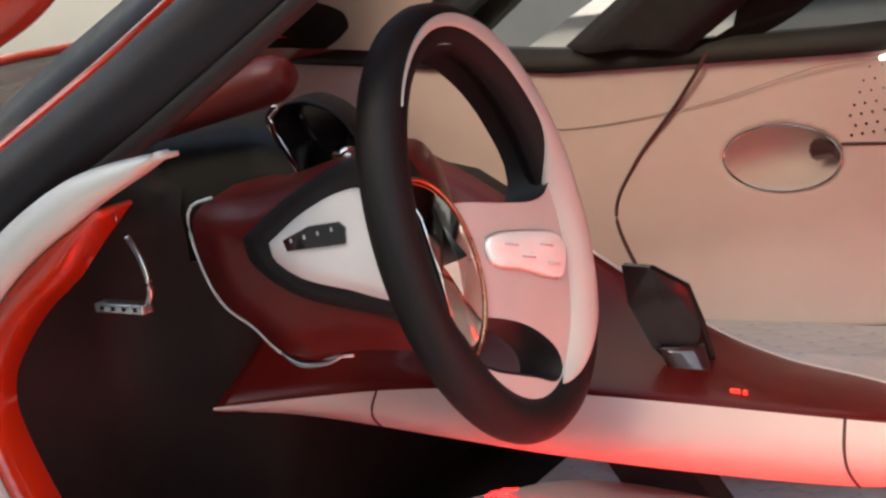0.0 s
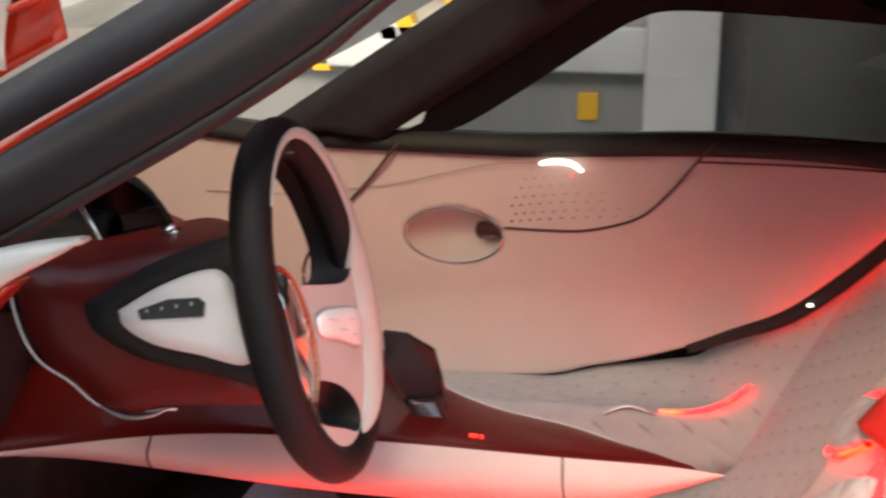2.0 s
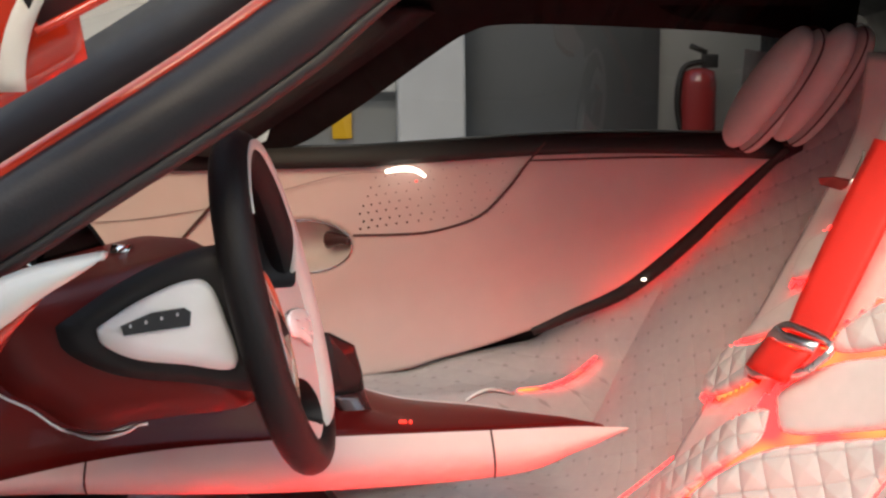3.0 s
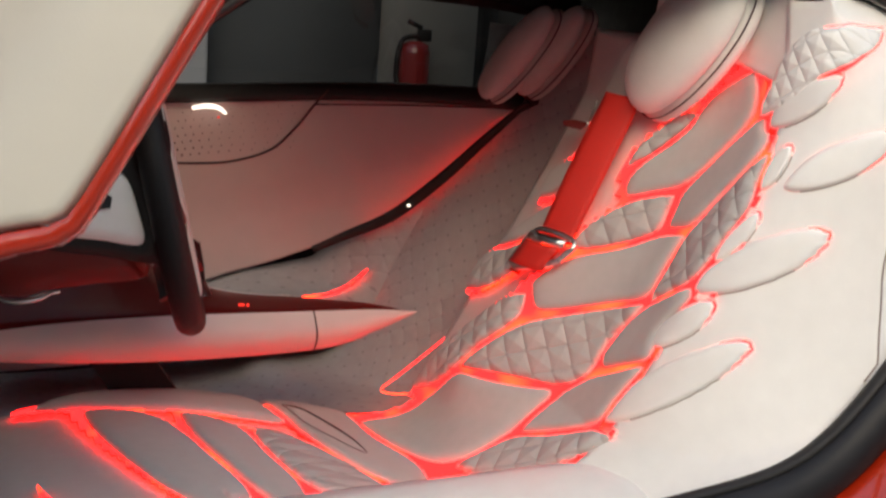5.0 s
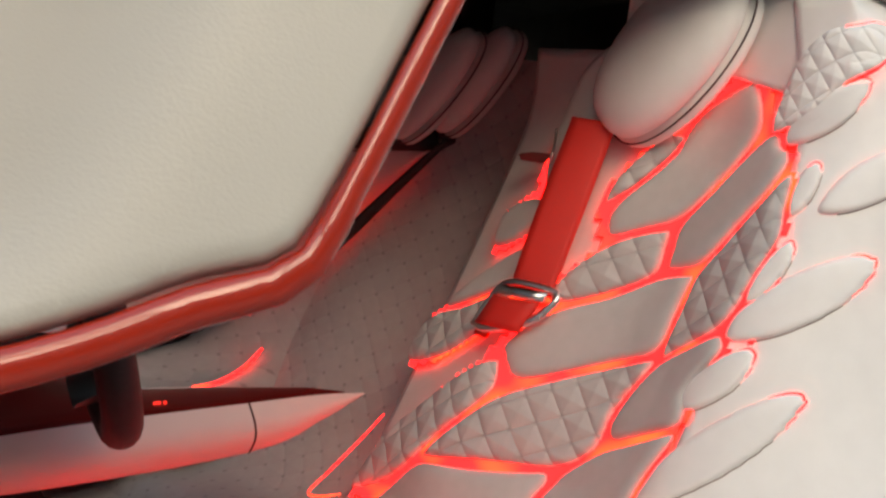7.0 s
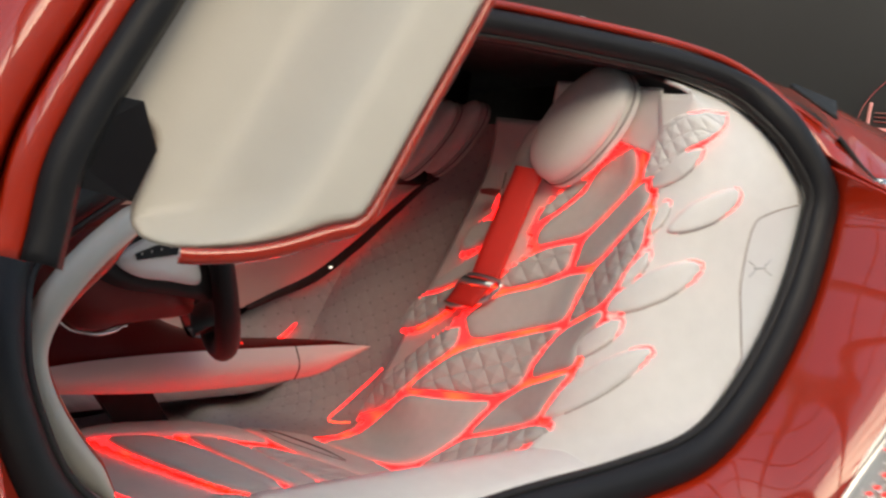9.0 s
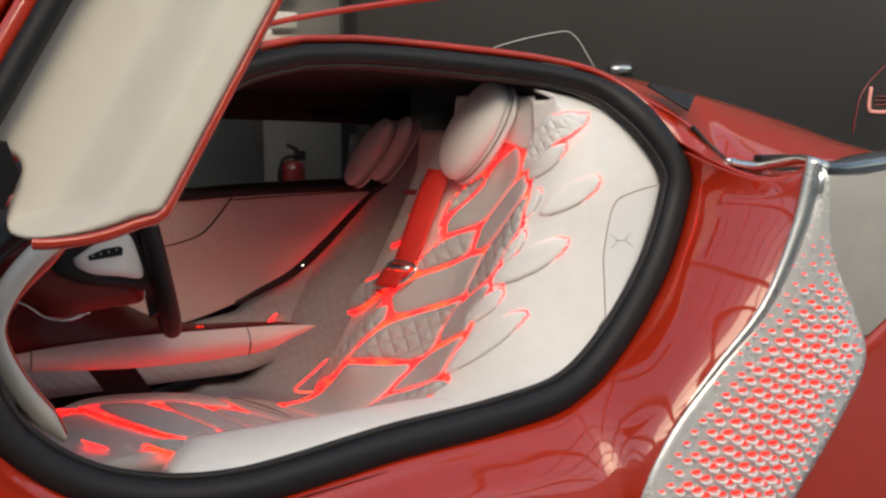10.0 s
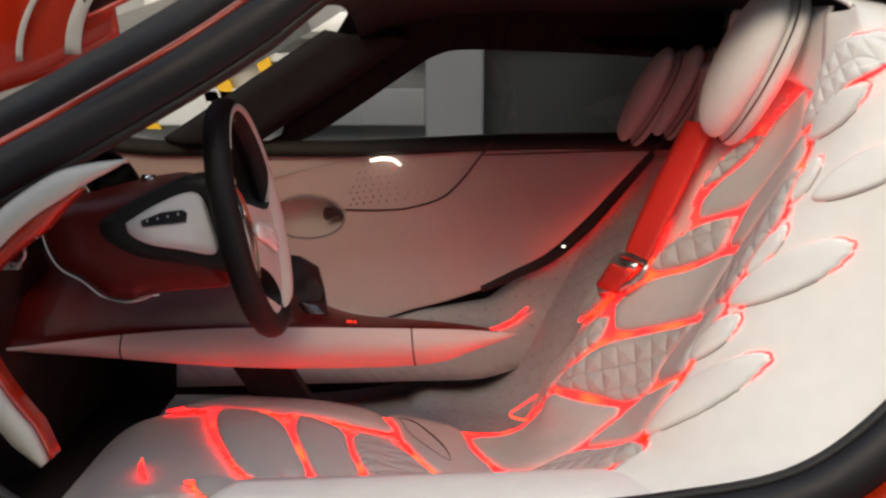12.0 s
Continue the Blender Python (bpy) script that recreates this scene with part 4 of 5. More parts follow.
for du, dz in ((1, 1), (1, -1), (-1, 1), (-1, -1)):
    part("badge_stroke", tube([shell_point(*shell_ab(1.003 + 0.012 * du, -0.70, 0.784 + 0.004 * dz), 0.001), shell_point(*shell_ab(1.003 + 0.028 * du, -0.70, 0.784 + 0.016 * dz), 0.001)], 0.0012, 6), STEEL, seat, "pressed stroke of the crossed badge")
part("badge_bar", tube([shell_point(*shell_ab(0.988, -0.70, 0.784), 0.001), shell_point(*shell_ab(1.018, -0.70, 0.784), 0.001)], 0.002, 6), STEEL, seat, "pressed bar of the crossed badge")
# ---- sill panel ----
sill = thing("sill_panel", "white leather sill panel along the door opening", "car trim")
rows = []
for j in range(61):
    f = j / 60
    i = b0 - 6 + (ring_at(-0.07, 0.378) - b0 + 6) * f
    c, w, o = ring_mix(i)
    q = c + w * 0.03 - o * 0.015
    x = q.x
    curl = 0.09 * max(0, (f - 0.88) / 0.12) ** 2
    dip = Vector((0, 0.01, -0.05)) * max(0, 1 - f / 0.14) ** 2
    inn = Vector((x + 0.02, -0.565, 0.435 - 0.02 * f - curl))
    rows.append([p + dip for p in (inn + Vector((0, 0.02, -0.06)), inn, inn.lerp(q, 0.2) + Vector((0, 0, 0.012)), inn.lerp(q, 0.5) + Vector((0, 0, 0.022)), inn.lerp(q, 0.8) + Vector((0, 0, 0.012)), q - Vector((0, 0, 0.6 * curl)))])
part("sill_top", slab(rows, 0.008), WHITE, sill)

# ---- far door ----
far_door = thing("passenger_door", "pale leather passenger door, closed, with an oval grip recess", "car door")


def door_y(x):
    """The door panel runs straight and turns inwards at its rear end."""
    return 0.388 - 0.05 * x - 1.2 * max(0, x - 0.35) ** 2


def door_pt(x, z, off=0.0):
    return Vector((x + 0.03 - 0.065 * max(0, x - 0.1), door_y(x) - off, z))


def sill_z(x):
    return 0.824 + 0.05 * max(0, x - 0.1) + 0.09 * max(0, -0.35 - x)


def oval_dip(x, z):
    r = ((x + 0.012) / 0.083) ** 2 + ((z - 0.685) / 0.046) ** 2
    return 0.06 * max(0, 1 - r) ** 0.6 if r < 1 else 0.0


low = [Vector((-1.02 + 0.01 * k, 0, 0.42)) for k in range(32)] + spline([(-0.70, 0, 0.42), (0.04, 0, 0.445), (0.24, 0, 0.48), (0.38, 0, 0.52), (0.47, 0, 0.56), (0.56, 0, 0.61), (0.64, 0, 0.69), (0.71, 0, 0.78), (0.775, 0, 0.868)], 220)
rows = []
for p in low:
    top = sill_z(p.x)
    row = []
    for k in range(61):
        z = p.z + (max(top, p.z + 0.004) - p.z) * k / 60
        row.append(door_pt(p.x, z, 0.012 * math.sin(math.pi * k / 60) - oval_dip(p.x, z)))
    rows.append(row)
part("door_backing", slab([[door_pt(-1.02 + 1.8 * j / 30, 0.2 + (sill_z(-1.02 + 1.8 * j / 30) - 0.21) * k / 4, -0.075) for k in range(5)] for j in range(31)], -0.01), BLACK, far_door, "black inner skin of the door")
panel = part("door_panel", shell_sheet(rows, [[p + Vector((0, 0.012, 0)) for p in row] for row in rows]), DOORLEATHER, far_door, "pale leather door panel")


def door_line(pts, r, mat, name, label, off=0.008):
    return part(name, tube(spline([door_pt(x, z, off) for x, z in pts], 50), r, 6), mat, far_door, label)


door_line([(0.072, 0.703), (0.15, 0.703), (0.22, 0.708), (0.30, 0.732), (0.35, 0.775), (0.392, 0.826), (0.42, 0.858)], 0.0022, BROWN, "panel_seam", "curved dark seam of the door panel", 0.0115)
door_line([(0.392, 0.826), (0.55, 0.835), (0.70, 0.848), (0.76, 0.852)], 0.0018, BROWN, "upper_seam", "straight dark seam below the window", 0.009)
door_line([(-0.105, 0.835), (-0.16, 0.765), (-0.235, 0.68), (-0.275, 0.60), (-0.24, 0.50), (-0.22, 0.46)], 0.003, BROWN, "front_seam", "dark front joint of the door panel", 0.0115)
door_line([(-0.45, 0.735), (-0.3, 0.738), (-0.13, 0.762), (0.0, 0.795), (0.06, 0.808), (0.135, 0.812)], 0.0008, TAUPE, "fine_seam", "fine seam leading to the door handle", 0.010)
part("grip_rim", tube([door_pt(-0.012 + 0.083 * math.cos(q), 0.685 + 0.046 * math.sin(q), 0.0125) for q in [2 * math.pi * k / 48 for k in range(48)]], 0.0018, 6, True, up=(0, 1, 0)), CHROME, far_door, "thin chrome rim of the oval recess")
# dark lever body also stands in for shade at the recess's rear end
part("grip_latch", tube(spline([door_pt(0.03, 0.69, -0.02), door_pt(0.052, 0.692, -0.006), door_pt(0.066, 0.69, 0.006)], 12), lambda f: 0.016 - 0.009 * f, 10), SMOKE, far_door, "latch lever in the oval recess, dark for its shaded end")
part("door_pull", tube(spline([door_pt(0.132, 0.813, 0.02), door_pt(0.16, 0.818, 0.024), door_pt(0.185, 0.815, 0.022), door_pt(0.203, 0.803, 0.016)], 24), lambda f: 0.0045 * math.sin(math.pi * (0.15 + 0.75 * f)) ** 0.5, 10), WHITEGLOW, far_door, "bright white door pull, set to glow")
part("warning_lamp", box((0.209, 0.352, 0.795), (0.2125, 0.36, 0.798), 0.001), VENTGLOW, far_door, "tiny red lamp beside the door pull")
dot_bm = bmesh.new()
bmesh.ops.create_uvsphere(dot_bm, u_segments=8, v_segments=5, radius=1)
dot0 = part("perforation", dot_bm, BROWN, far_door)
n_ = 0
for r in range(9):
    for c in range(13):
        x = 0.085 + 0.0135 * c * (1 + 0.05 * c) + 0.006 * (r % 2)
        z = 0.714 + 0.0125 * r * (1 + 0.02 * r) + 0.002 * c
        if z > sill_z(x) - 0.012 or x > 0.07 + (z - 0.70) * 0.35 + 0.30 or z < 0.712 + 0.14 * max(0, x - 0.2) ** 1.2 or x < 0.075 + 0.45 * max(0, z - 0.745):
            continue
        o = dot0 if n_ == 0 else new("perforation", dot0.data)
        o.parent = far_door
        o.location = door_pt(x, z, 0.0105)
        k_ = 0.0022 * max(0.4, 1 - 0.06 * r - 0.05 * c)
        o.scale = (k_, k_, k_)
        n_ += 1
part("window_ledge", slab([[door_pt(-1.02 + 1.79 * j / 50, sill_z(-1.02 + 1.79 * j / 50) - 0.004 + (0.012 if k == 1 else 0.034 if k > 1 else 0), 0.012 if k < 2 else 0.004 if k == 2 else -0.03) for k in range(4)] for j in range(51)], 0.006), BLACK, far_door, "black rubber ledge below the window")
# the stud glows in place of a specular glint
part("glint_stud", box((0.570, 0.233, 0.641), (0.577, 0.237, 0.645), 0.001), WHITEGLOW, far_door, "small stud on the black strip, its glint set as glow")
# strip and glow are set out along the line to the camera
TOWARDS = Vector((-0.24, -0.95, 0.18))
# added glow, hidden by the strip, tints the door's rear edge red
part("edge_fill_glow", tube([door_pt(p.x, p.z + 0.002) + TOWARDS * 0.028 for p in low[196:246]], lambda f: 0.0022 * math.sin(math.pi * (0.15 + 0.8 * f)), 6), GLOW, far_door, "added red glow tube hidden behind the black strip")
part("edge_strip", tube([door_pt(p.x, p.z - 0.002) + TOWARDS * 0.042 for p in low[182:]], lambda f: 0.004 + 0.0085 * math.sin(math.pi * min(1, 0.12 + f * 0.8)), 8, flat=0.7, up=(0, 1, 0)), BLACK, far_door, "black strip set out to hide the glow at the door's edge")
# far window, its frame and pillar
wloop = spline([door_pt(x, z, 0.0) for x, z in [(-0.04, 0.848), (0.02, 0.876), (0.12, 0.94), (0.22, 1.004), (0.285, 1.040), (0.36, 1.053), (0.60, 1.046), (0.75, 1.036), (0.77, 1.02), (0.76, 0.97), (0.74, 0.888), (0.70, 0.884), (0.4, 0.868), (0.04, 0.853)]] + [door_pt(-0.04, 0.852, 0.0)], 121)[:-1]
oloop = []
for p in wloop:
    d = Vector((p.x - 0.40, 0, (p.z - 0.965) * 2.2))
    oloop.append(p + Vector((math.copysign(1, d.x) * 0.13 * min(1, abs(d.x) * 3), 0, 0)) + Vector((0, 0.0, max(0.0, 1.165 - p.z) if p.z > 0.98 else (0.18 * max(0, (p.z - 0.9) / 0.08) if p.z > 0.9 else -0.03))))
bm = bmesh.new()
a = [bm.verts.new(p) for p in wloop]
b = [bm.verts.new(p) for p in oloop]
for k in range(120):
    bm.faces.new((a[k], a[(k + 1) % 120], b[(k + 1) % 120], b[k]))
bmesh.ops.solidify(bm, geom=bm.faces[:], thickness=0.02)
part("window_frame", bm, HEADLINER, far_door, "dark lining round the far window")
rows = []
for j in range(49):
    x = -0.05 + 0.85 * j / 48
    top = 0.852 + 0.68 * max(0, x + 0.04)
    top = min(top, 1.082)
    rows.append([door_pt(x, 0.84 + (max(top, 0.85) - 0.84) * k / 4, -0.012) for k in range(5)])
pane = part("window_pane", loft(rows), WINDOW, far_door, "grey tinted window pane")
pane.visible_shadow = False
part("far_pillar", slab([[door_pt(-0.14 + 0.36 * j / 20 - 0.045 * k, 0.85 + 0.235 * j / 20, 0.02 * (k % 2)) for k in range(5)] for j in range(21)], 0.02), HEADLINER, car, "dark far screen pillar")

# ---- centre console ----
console = thing("centre_console", "floating dark red console wing with white leather edge", "car console")
top_l = spline([(-0.41, -0.32, 0.556), (-0.21, -0.23, 0.561), (-0.01, -0.215, 0.568), (0.267, -0.207, 0.565), (0.38, -0.19, 0.558), (0.450, -0.178, 0.5485)], 80)
bot_l = spline([(-0.41, -0.32, 0.552), (-0.31, -0.25, 0.526), (-0.01, -0.205, 0.493), (0.275, -0.197, 0.497), (0.38, -0.19, 0.524), (0.450, -0.178, 0.5475)], 80)
rows = []
for a, b in zip(top_l, bot_l):
    h = (a - b).length
    prof_ = []
    for k in range(9):
        q = math.pi * k / 8
        prof_.append(a.lerp(b, k / 8) + Vector((0, -0.30 * h * math.sin(q), 0)))
    rows.append(prof_ + [b + Vector((0, 0.5 * h, 0.1 * h)), b + Vector((0, h, 0.4 * h))])
part("white_edge", loft(rows), EDGELEATHER, console, "white leather lower edge with stitched seams")
for f in (0.785, 0.22):
    k = round(f * 79)
    a, b = top_l[k], bot_l[k]
    h = (a - b).length
    part("stitch_seam", tube([a.lerp(b, j / 12) + Vector((0.004 * j / 12, -0.30 * h * math.sin(math.pi * j / 12) - 0.0003, 0)) for j in range(13)], 0.0014, 6), BROWN, console, "dark stitched seam")
top_r = spline([(-0.46, 0.03, 0.80), (-0.307, 0.0, 0.785), (-0.147, -0.03, 0.716), (-0.064, -0.03, 0.664), (0.055, -0.035, 0.592), (0.15, -0.04, 0.556), (0.265, -0.08, 0.552), (0.38, -0.158, 0.552), (0.436, -0.178, 0.549)], 80)
rows = []
for a, b in zip(top_l, top_r):
    sag = -0.10 * max(0, b.z - 0.58)
    slim = min(1, (a - b).length / 0.05)
    rows.append([a + Vector((0, 0.004, -0.002)) * slim] + [a.lerp(b, k / 12) + Vector((0, 0, (0.008 * slim + sag * 2.2) * math.sin(math.pi * k / 12))) for k in range(1, 13)])
part("lacquer_top", shell_sheet(rows[:77], [[p - Vector((0, 0, 0.008 * min(1, (row[0] - row[-1]).length / 0.06))) for p in row] for row in rows[:77]]), DARKRED, console, "glossy dark red lacquered top")
part("signal_lamp", box((0.160, -0.182, 0.568), (0.164, -0.179, 0.5735), 0.0008), VENTGLOW, console, "tiny red signal lamp on the console")
part("pale_rim", tube(top_r[34:77], lambda f: 0.0018 * min(1, (1 - f) * 5 + 0.3), 8), DOORLEATHER, console, "thin pale rim along the lacquer's far edge")
part("console_leg", prism([(-0.105, -0.07, 0.50), (0.003, -0.07, 0.50), (0.155, -0.07, 0.258), (0.055, -0.07, 0.258)], 0.04, (0, 1, 0)), HEADLINER, console, "black slanted support leg", smooth=False)
part("red_marker", box((0.147, -0.181, 0.569), (0.157, -0.179, 0.574), 0.0008), VENTGLOW, console, "small glowing red marker lamp")
screen = thing("centre_screen", "black glossy upright control blade on the console", "control screen")
part("blade", prism([(0.033, -0.155, 0.687), (0.06, -0.148, 0.683), (0.092, -0.137, 0.661), (0.101, -0.128, 0.62), (0.106, -0.12, 0.575), (0.088, -0.135, 0.555), (0.055, -0.15, 0.60), (0.036, -0.154, 0.645)], 0.007, (0.25, 0.95, 0.1)), BLADE, screen, "gloss black blade", smooth=False)
part("blade_foot", slab([[Vector((0.062, -0.148, 0.60)).lerp(Vector((0.103, -0.125, 0.60)), k / 4).lerp(Vector((0.090, -0.151, 0.545)).lerp(Vector((0.123, -0.150, 0.555)), k / 4), j / 8) + Vector((0, -0.004 - 0.004 * math.sin(math.pi * k / 4), 0)) for k in range(5)] for j in range(9)], 0.006), SMOKE, screen, "smoky translucent foot of the blade")

# ---- steering wheel ----
wheel = thing("steering_wheel", "black leather steering wheel with white spokes and chrome hub", "steering wheel")
HUB = Vector((0.005, -0.350, 0.779))
WN = Vector((0.967, -0.139, 0.213)).normalized()
WU = Vector((-0.211, 0.030, 0.977))
WU = (WU - WN * WU.dot(WN)).normalized()
WV = Vector((0.142, 0.990, 0.0))
WA, WB = 0.177, 0.105


def wheel_at(v, u, h=0.0):
    """v towards the far side and u upwards, as shares of the rim's radii; h towards the driver."""
    return HUB + WV * (v * WB) + WU * (u * WA) + WN * h


def rim_pt(q, r, turn):
    """A point on the rim's skin: turn 0 faces the hub, a quarter turn faces the driver."""
    c = wheel_at(math.sin(q), math.cos(q))
    n = -(WV * math.sin(q) / WB + WU * math.cos(q) / WA).normalized()
    return c + n * (r * math.cos(turn)) + WN * (r * math.sin(turn))


part("rim", loft([[rim_pt(2 * math.pi * k / 80, 0.0215, 2 * math.pi * j / 16) for k in range(80)] for j in range(17)], True), BLACKLEATHER, wheel, "black leather wheel rim")
arc = [-0.85 + 3.72 * k / 72 for k in range(73)]


def facing(q):
    """Where the white facing begins round the rim: far from the hub above the spoke, flush with the plate below it."""
    f = min(max((q - 1.12) / 0.5, 0), 1)
    return 1.28 - 1.28 * f * f * (3 - 2 * f)


rows = []
for r, w in ((0.0216, 0.0), (0.0232, 0.06), (0.0235, 0.2), (0.0235, 0.4), (0.0235, 0.6), (0.0235, 0.8), (0.0235, 0.94), (0.0215, 1.0)):
    row = []
    for k, q in enumerate(arc):
        slim = min(1, k / 26, (72 - k) / 12) ** 0.8
        lo, hi = facing(q), 2.0 - 0.3 * max(0, -q)
        mid = lo + (hi - lo) * 0.4
        row.append(rim_pt(q, r, mid + (lo + (hi - lo) * w - mid) * slim))
    rows.append(row)
part("white_trim", loft(rows), SPOKE, wheel, "white leather facing on the rim's driver side")
UPPER = [(-0.84, 0.27), (-0.60, 0.18), (-0.24, 0.135), (0.20, 0.07), (0.54, 0.03), (0.76, 0.06), (0.86, 0.16), (0.87, 0.28), (0.80, 0.43), (0.68, 0.60), (0.50, 0.75), (0.25, 0.87), (-0.2, 0.89), (-0.6, 0.75), (-0.85, 0.45)]
LOWER = [(-0.66, -0.40), (-0.40, -0.42), (-0.05, -0.51), (0.18, -0.62), (0.30, -0.73), (0.29, -0.82), (0.16, -0.86), (-0.04, -0.80), (-0.30, -0.73), (-0.50, -0.67), (-0.68, -0.58)]
bm = bmesh.new()
edges = []
holes = [[p for p in spline([(v, 0, u) for v, u in loop_ + loop_[:1]], 49)[:-1]] for loop_ in (UPPER, LOWER)]
for ring_ in [[Vector((0.95 * math.sin(2 * math.pi * k / 64), 0, 0.97 * math.cos(2 * math.pi * k / 64))) for k in range(64)]] + holes:
    vs = [bm.verts.new(wheel_at(p.x, p.z, 0.012)) for p in ring_]
    edges += [bm.edges.new((a, b)) for a, b in zip(vs, vs[1:] + vs[:1])]
bmesh.ops.triangle_fill(bm, edges=edges, use_beauty=True)
spoke = part("spoke_plate", bm, SPOKE, wheel, "white leather spoke plate with two openings", smooth=False)
for ring_ in holes:
    rows = []
    for d in (0.0, 0.006, 0.02, 0.035, 0.05):
        rows.append([wheel_at(p.x * (1 - 0.02 * min(d / 0.006, 1)), p.z * (1 - 0.02 * min(d / 0.006, 1)), 0.0125 - d * (0.25 + 0.75 * min(max((p.x + 0.5) / 0.5, 0), 1))) for p in ring_])
    part("opening_lining", loft(rows, True), BLACK, wheel, "black lining of the opening")
for v, u in ((0.28, -0.21),):
    pad_ = spline([(-0.16, 0, -0.06), (0.02, 0, -0.06), (0.40, 0, -0.11), (0.67, 0, -0.165), (0.76, 0, -0.25), (0.65, 0, -0.365), (0.51, 0, -0.375), (0.15, 0, -0.27), (-0.15, 0, -0.20), (-0.21, 0, -0.13), (-0.16, 0, -0.06)], 61)[:-1]
    bpad = part("button_pad", loft([[wheel_at(v + (p.x - v) * f, u + (p.z - u) * f, h) for p in pad_] for f, h in ((1, 0.012), (1, 0.0155), (0.95, 0.017), (0.5, 0.018), (0.02, 0.018))], True), SILVERPAD, wheel, "silver push-button pad")
    part("pad_rim", tube([wheel_at(p.x, p.z, 0.0135) for p in pad_], 0.0014, 6, True, up=WN), SATIN, bpad, "satin rim of the button pad")
    for v_, u_ in ((0.06, -0.13), (0.22, -0.22), (0.48, -0.20), (0.50, -0.30)):
        part("button", tube([wheel_at(v_ - 0.07, u_ + 0.015, 0.0185), wheel_at(v_ + 0.07, u_ - 0.015, 0.0185)], 0.0022, 8, flat=0.4), STEEL, bpad)
hub = part("hub", loft([[wheel_at(max(-0.84 + r * math.sin(2 * math.pi * k / 48), -0.86), -0.13 + 0.90 * r * math.cos(2 * math.pi * k / 48), h) for k in range(48)] for r, h in ((0.50, 0.0), (0.50, 0.012), (0.46, 0.015), (0.36, 0.016), (0.30, 0.019), (0.14, 0.02), (0.01, 0.021))], True), CHROME, wheel, "polished chrome hub cover")
part("hub_ring", tube([wheel_at(-0.84 + 0.505 * math.sin(math.pi * k / 32), -0.13 + 0.455 * math.cos(math.pi * k / 32), 0.0135) for k in range(33)], 0.002, 6, up=WN), BRONZE, hub, "thin bronze ring round the hub")
part("badge", loft([[wheel_at(-0.66, -0.10, 0.0195 + 0.005 * (1 - r)) + (WU * 0.03 * cu + WV * 0.018 * cv) * r for cu, cv in ((1, 0), (0, 1), (-1, 0), (0, -1))] for r in (1, 0.55, 0.02)], True), CHROME, wheel, "plain chrome diamond badge", smooth=False)
part("column", tube([HUB - WN * 0.0 - WU * 0.03, HUB - WN * 0.16 - WU * 0.03], 0.045, 18), BLACK, wheel, "black steering column")

# ---- dashboard ----
dash = thing("dashboard", "dark dashboard with red shroud and white switch panel", "dashboard")
dash.location = (-0.018, 0.004, -0.003)
SH = [(-0.262, 0.816), (-0.292, 0.808), (-0.301, 0.786), (-0.291, 0.738), (-0.272, 0.706), (-0.238, 0.686), (-0.206, 0.661), (-0.166, 0.654), (-0.135, 0.662), (-0.08, 0.668), (-0.01, 0.675), (0.0, 0.70), (-0.008, 0.79), (-0.03, 0.842), (-0.06, 0.853), (-0.105, 0.845), (-0.157, 0.832), (-0.217, 0.818)]
sl = spline([(x, 0, z) for x, z in SH] + [(SH[0][0], 0, SH[0][1])], 81)[:-1]
cen = Vector((-0.13, 0, 0.76))


def shroud_loop(scale, y, dx=0.0):
    return [Vector((cen.x + (p.x - cen.x) * scale + dx, y, cen.z + (p.z - cen.z) * scale)) for p in sl]


part("shroud", loft([shroud_loop(0.9, -0.25, -0.06), shroud_loop(1.0, -0.31, -0.03), shroud_loop(1.0, -0.375), shroud_loop(0.92, -0.402), shroud_loop(0.6, -0.415), shroud_loop(0.02, -0.418)], True), SHROUDRED, dash, "dark red leather steering shroud")
part("shroud_trim", tube([p + Vector((-0.002, -0.008, 0)) for p in shroud_loop(1.01, -0.382)[:31]], 0.0017, 8), SILVERPAD, dash, "thin satin metal edge of the shroud")
part("trim_tongue", tube(spline([(-0.205, -0.392, 0.661), (-0.175, -0.398, 0.654), (-0.145, -0.397, 0.657), (-0.128, -0.395, 0.664)], 16), lambda f: 0.0055 * math.sin(math.pi * (0.1 + 0.8 * f)) + 0.001, 8, flat=0.5), SATIN, dash, "polished tongue of the shroud edge")
TRX = -0.008
TR = [(-0.160, 0.785), (-0.154, 0.766), (-0.118, 0.747), (-0.06, 0.738), (0.002, 0.732), (-0.008, 0.79), (-0.026, 0.833), (-0.055, 0.837), (-0.11, 0.815)]
tl = spline([(x + TRX, 0, z) for x, z in TR] + [(TR[0][0] + TRX, 0, TR[0][1])], 61)[:-1]
tc = Vector((-0.075 + TRX, 0, 0.785))


def trap_loop(scale, y):
    return [Vector((tc.x + (p.x - tc.x) * scale * 0.86, y, tc.z + (p.z - tc.z) * scale * 0.88)) for p in tl]


part("panel_surround", loft([trap_loop(1.62, -0.40), trap_loop(1.60, -0.424), trap_loop(1.05, -0.430), trap_loop(0.9, -0.42), trap_loop(0.02, -0.42)], True), BLACK, dash, "black surround of the switch panel")
sw = part("switch_panel", loft([trap_loop(1.0, -0.42), trap_loop(1.0, -0.436), trap_loop(0.94, -0.441), trap_loop(0.5, -0.443), trap_loop(0.02, -0.443)], True), WHITE, dash, "white leather switch panel")
slot = [(-0.122, 0.790), (-0.119, 0.780), (-0.052, 0.788), (-0.050, 0.802), (-0.057, 0.807), (-0.09, 0.803)]
part("switch_slot", prism([(x + TRX, -0.4432, z) for x, z in slot], 0.003, (0, -1, 0)), GLOSSBLACK, sw, "dark strip of four switches", smooth=False)
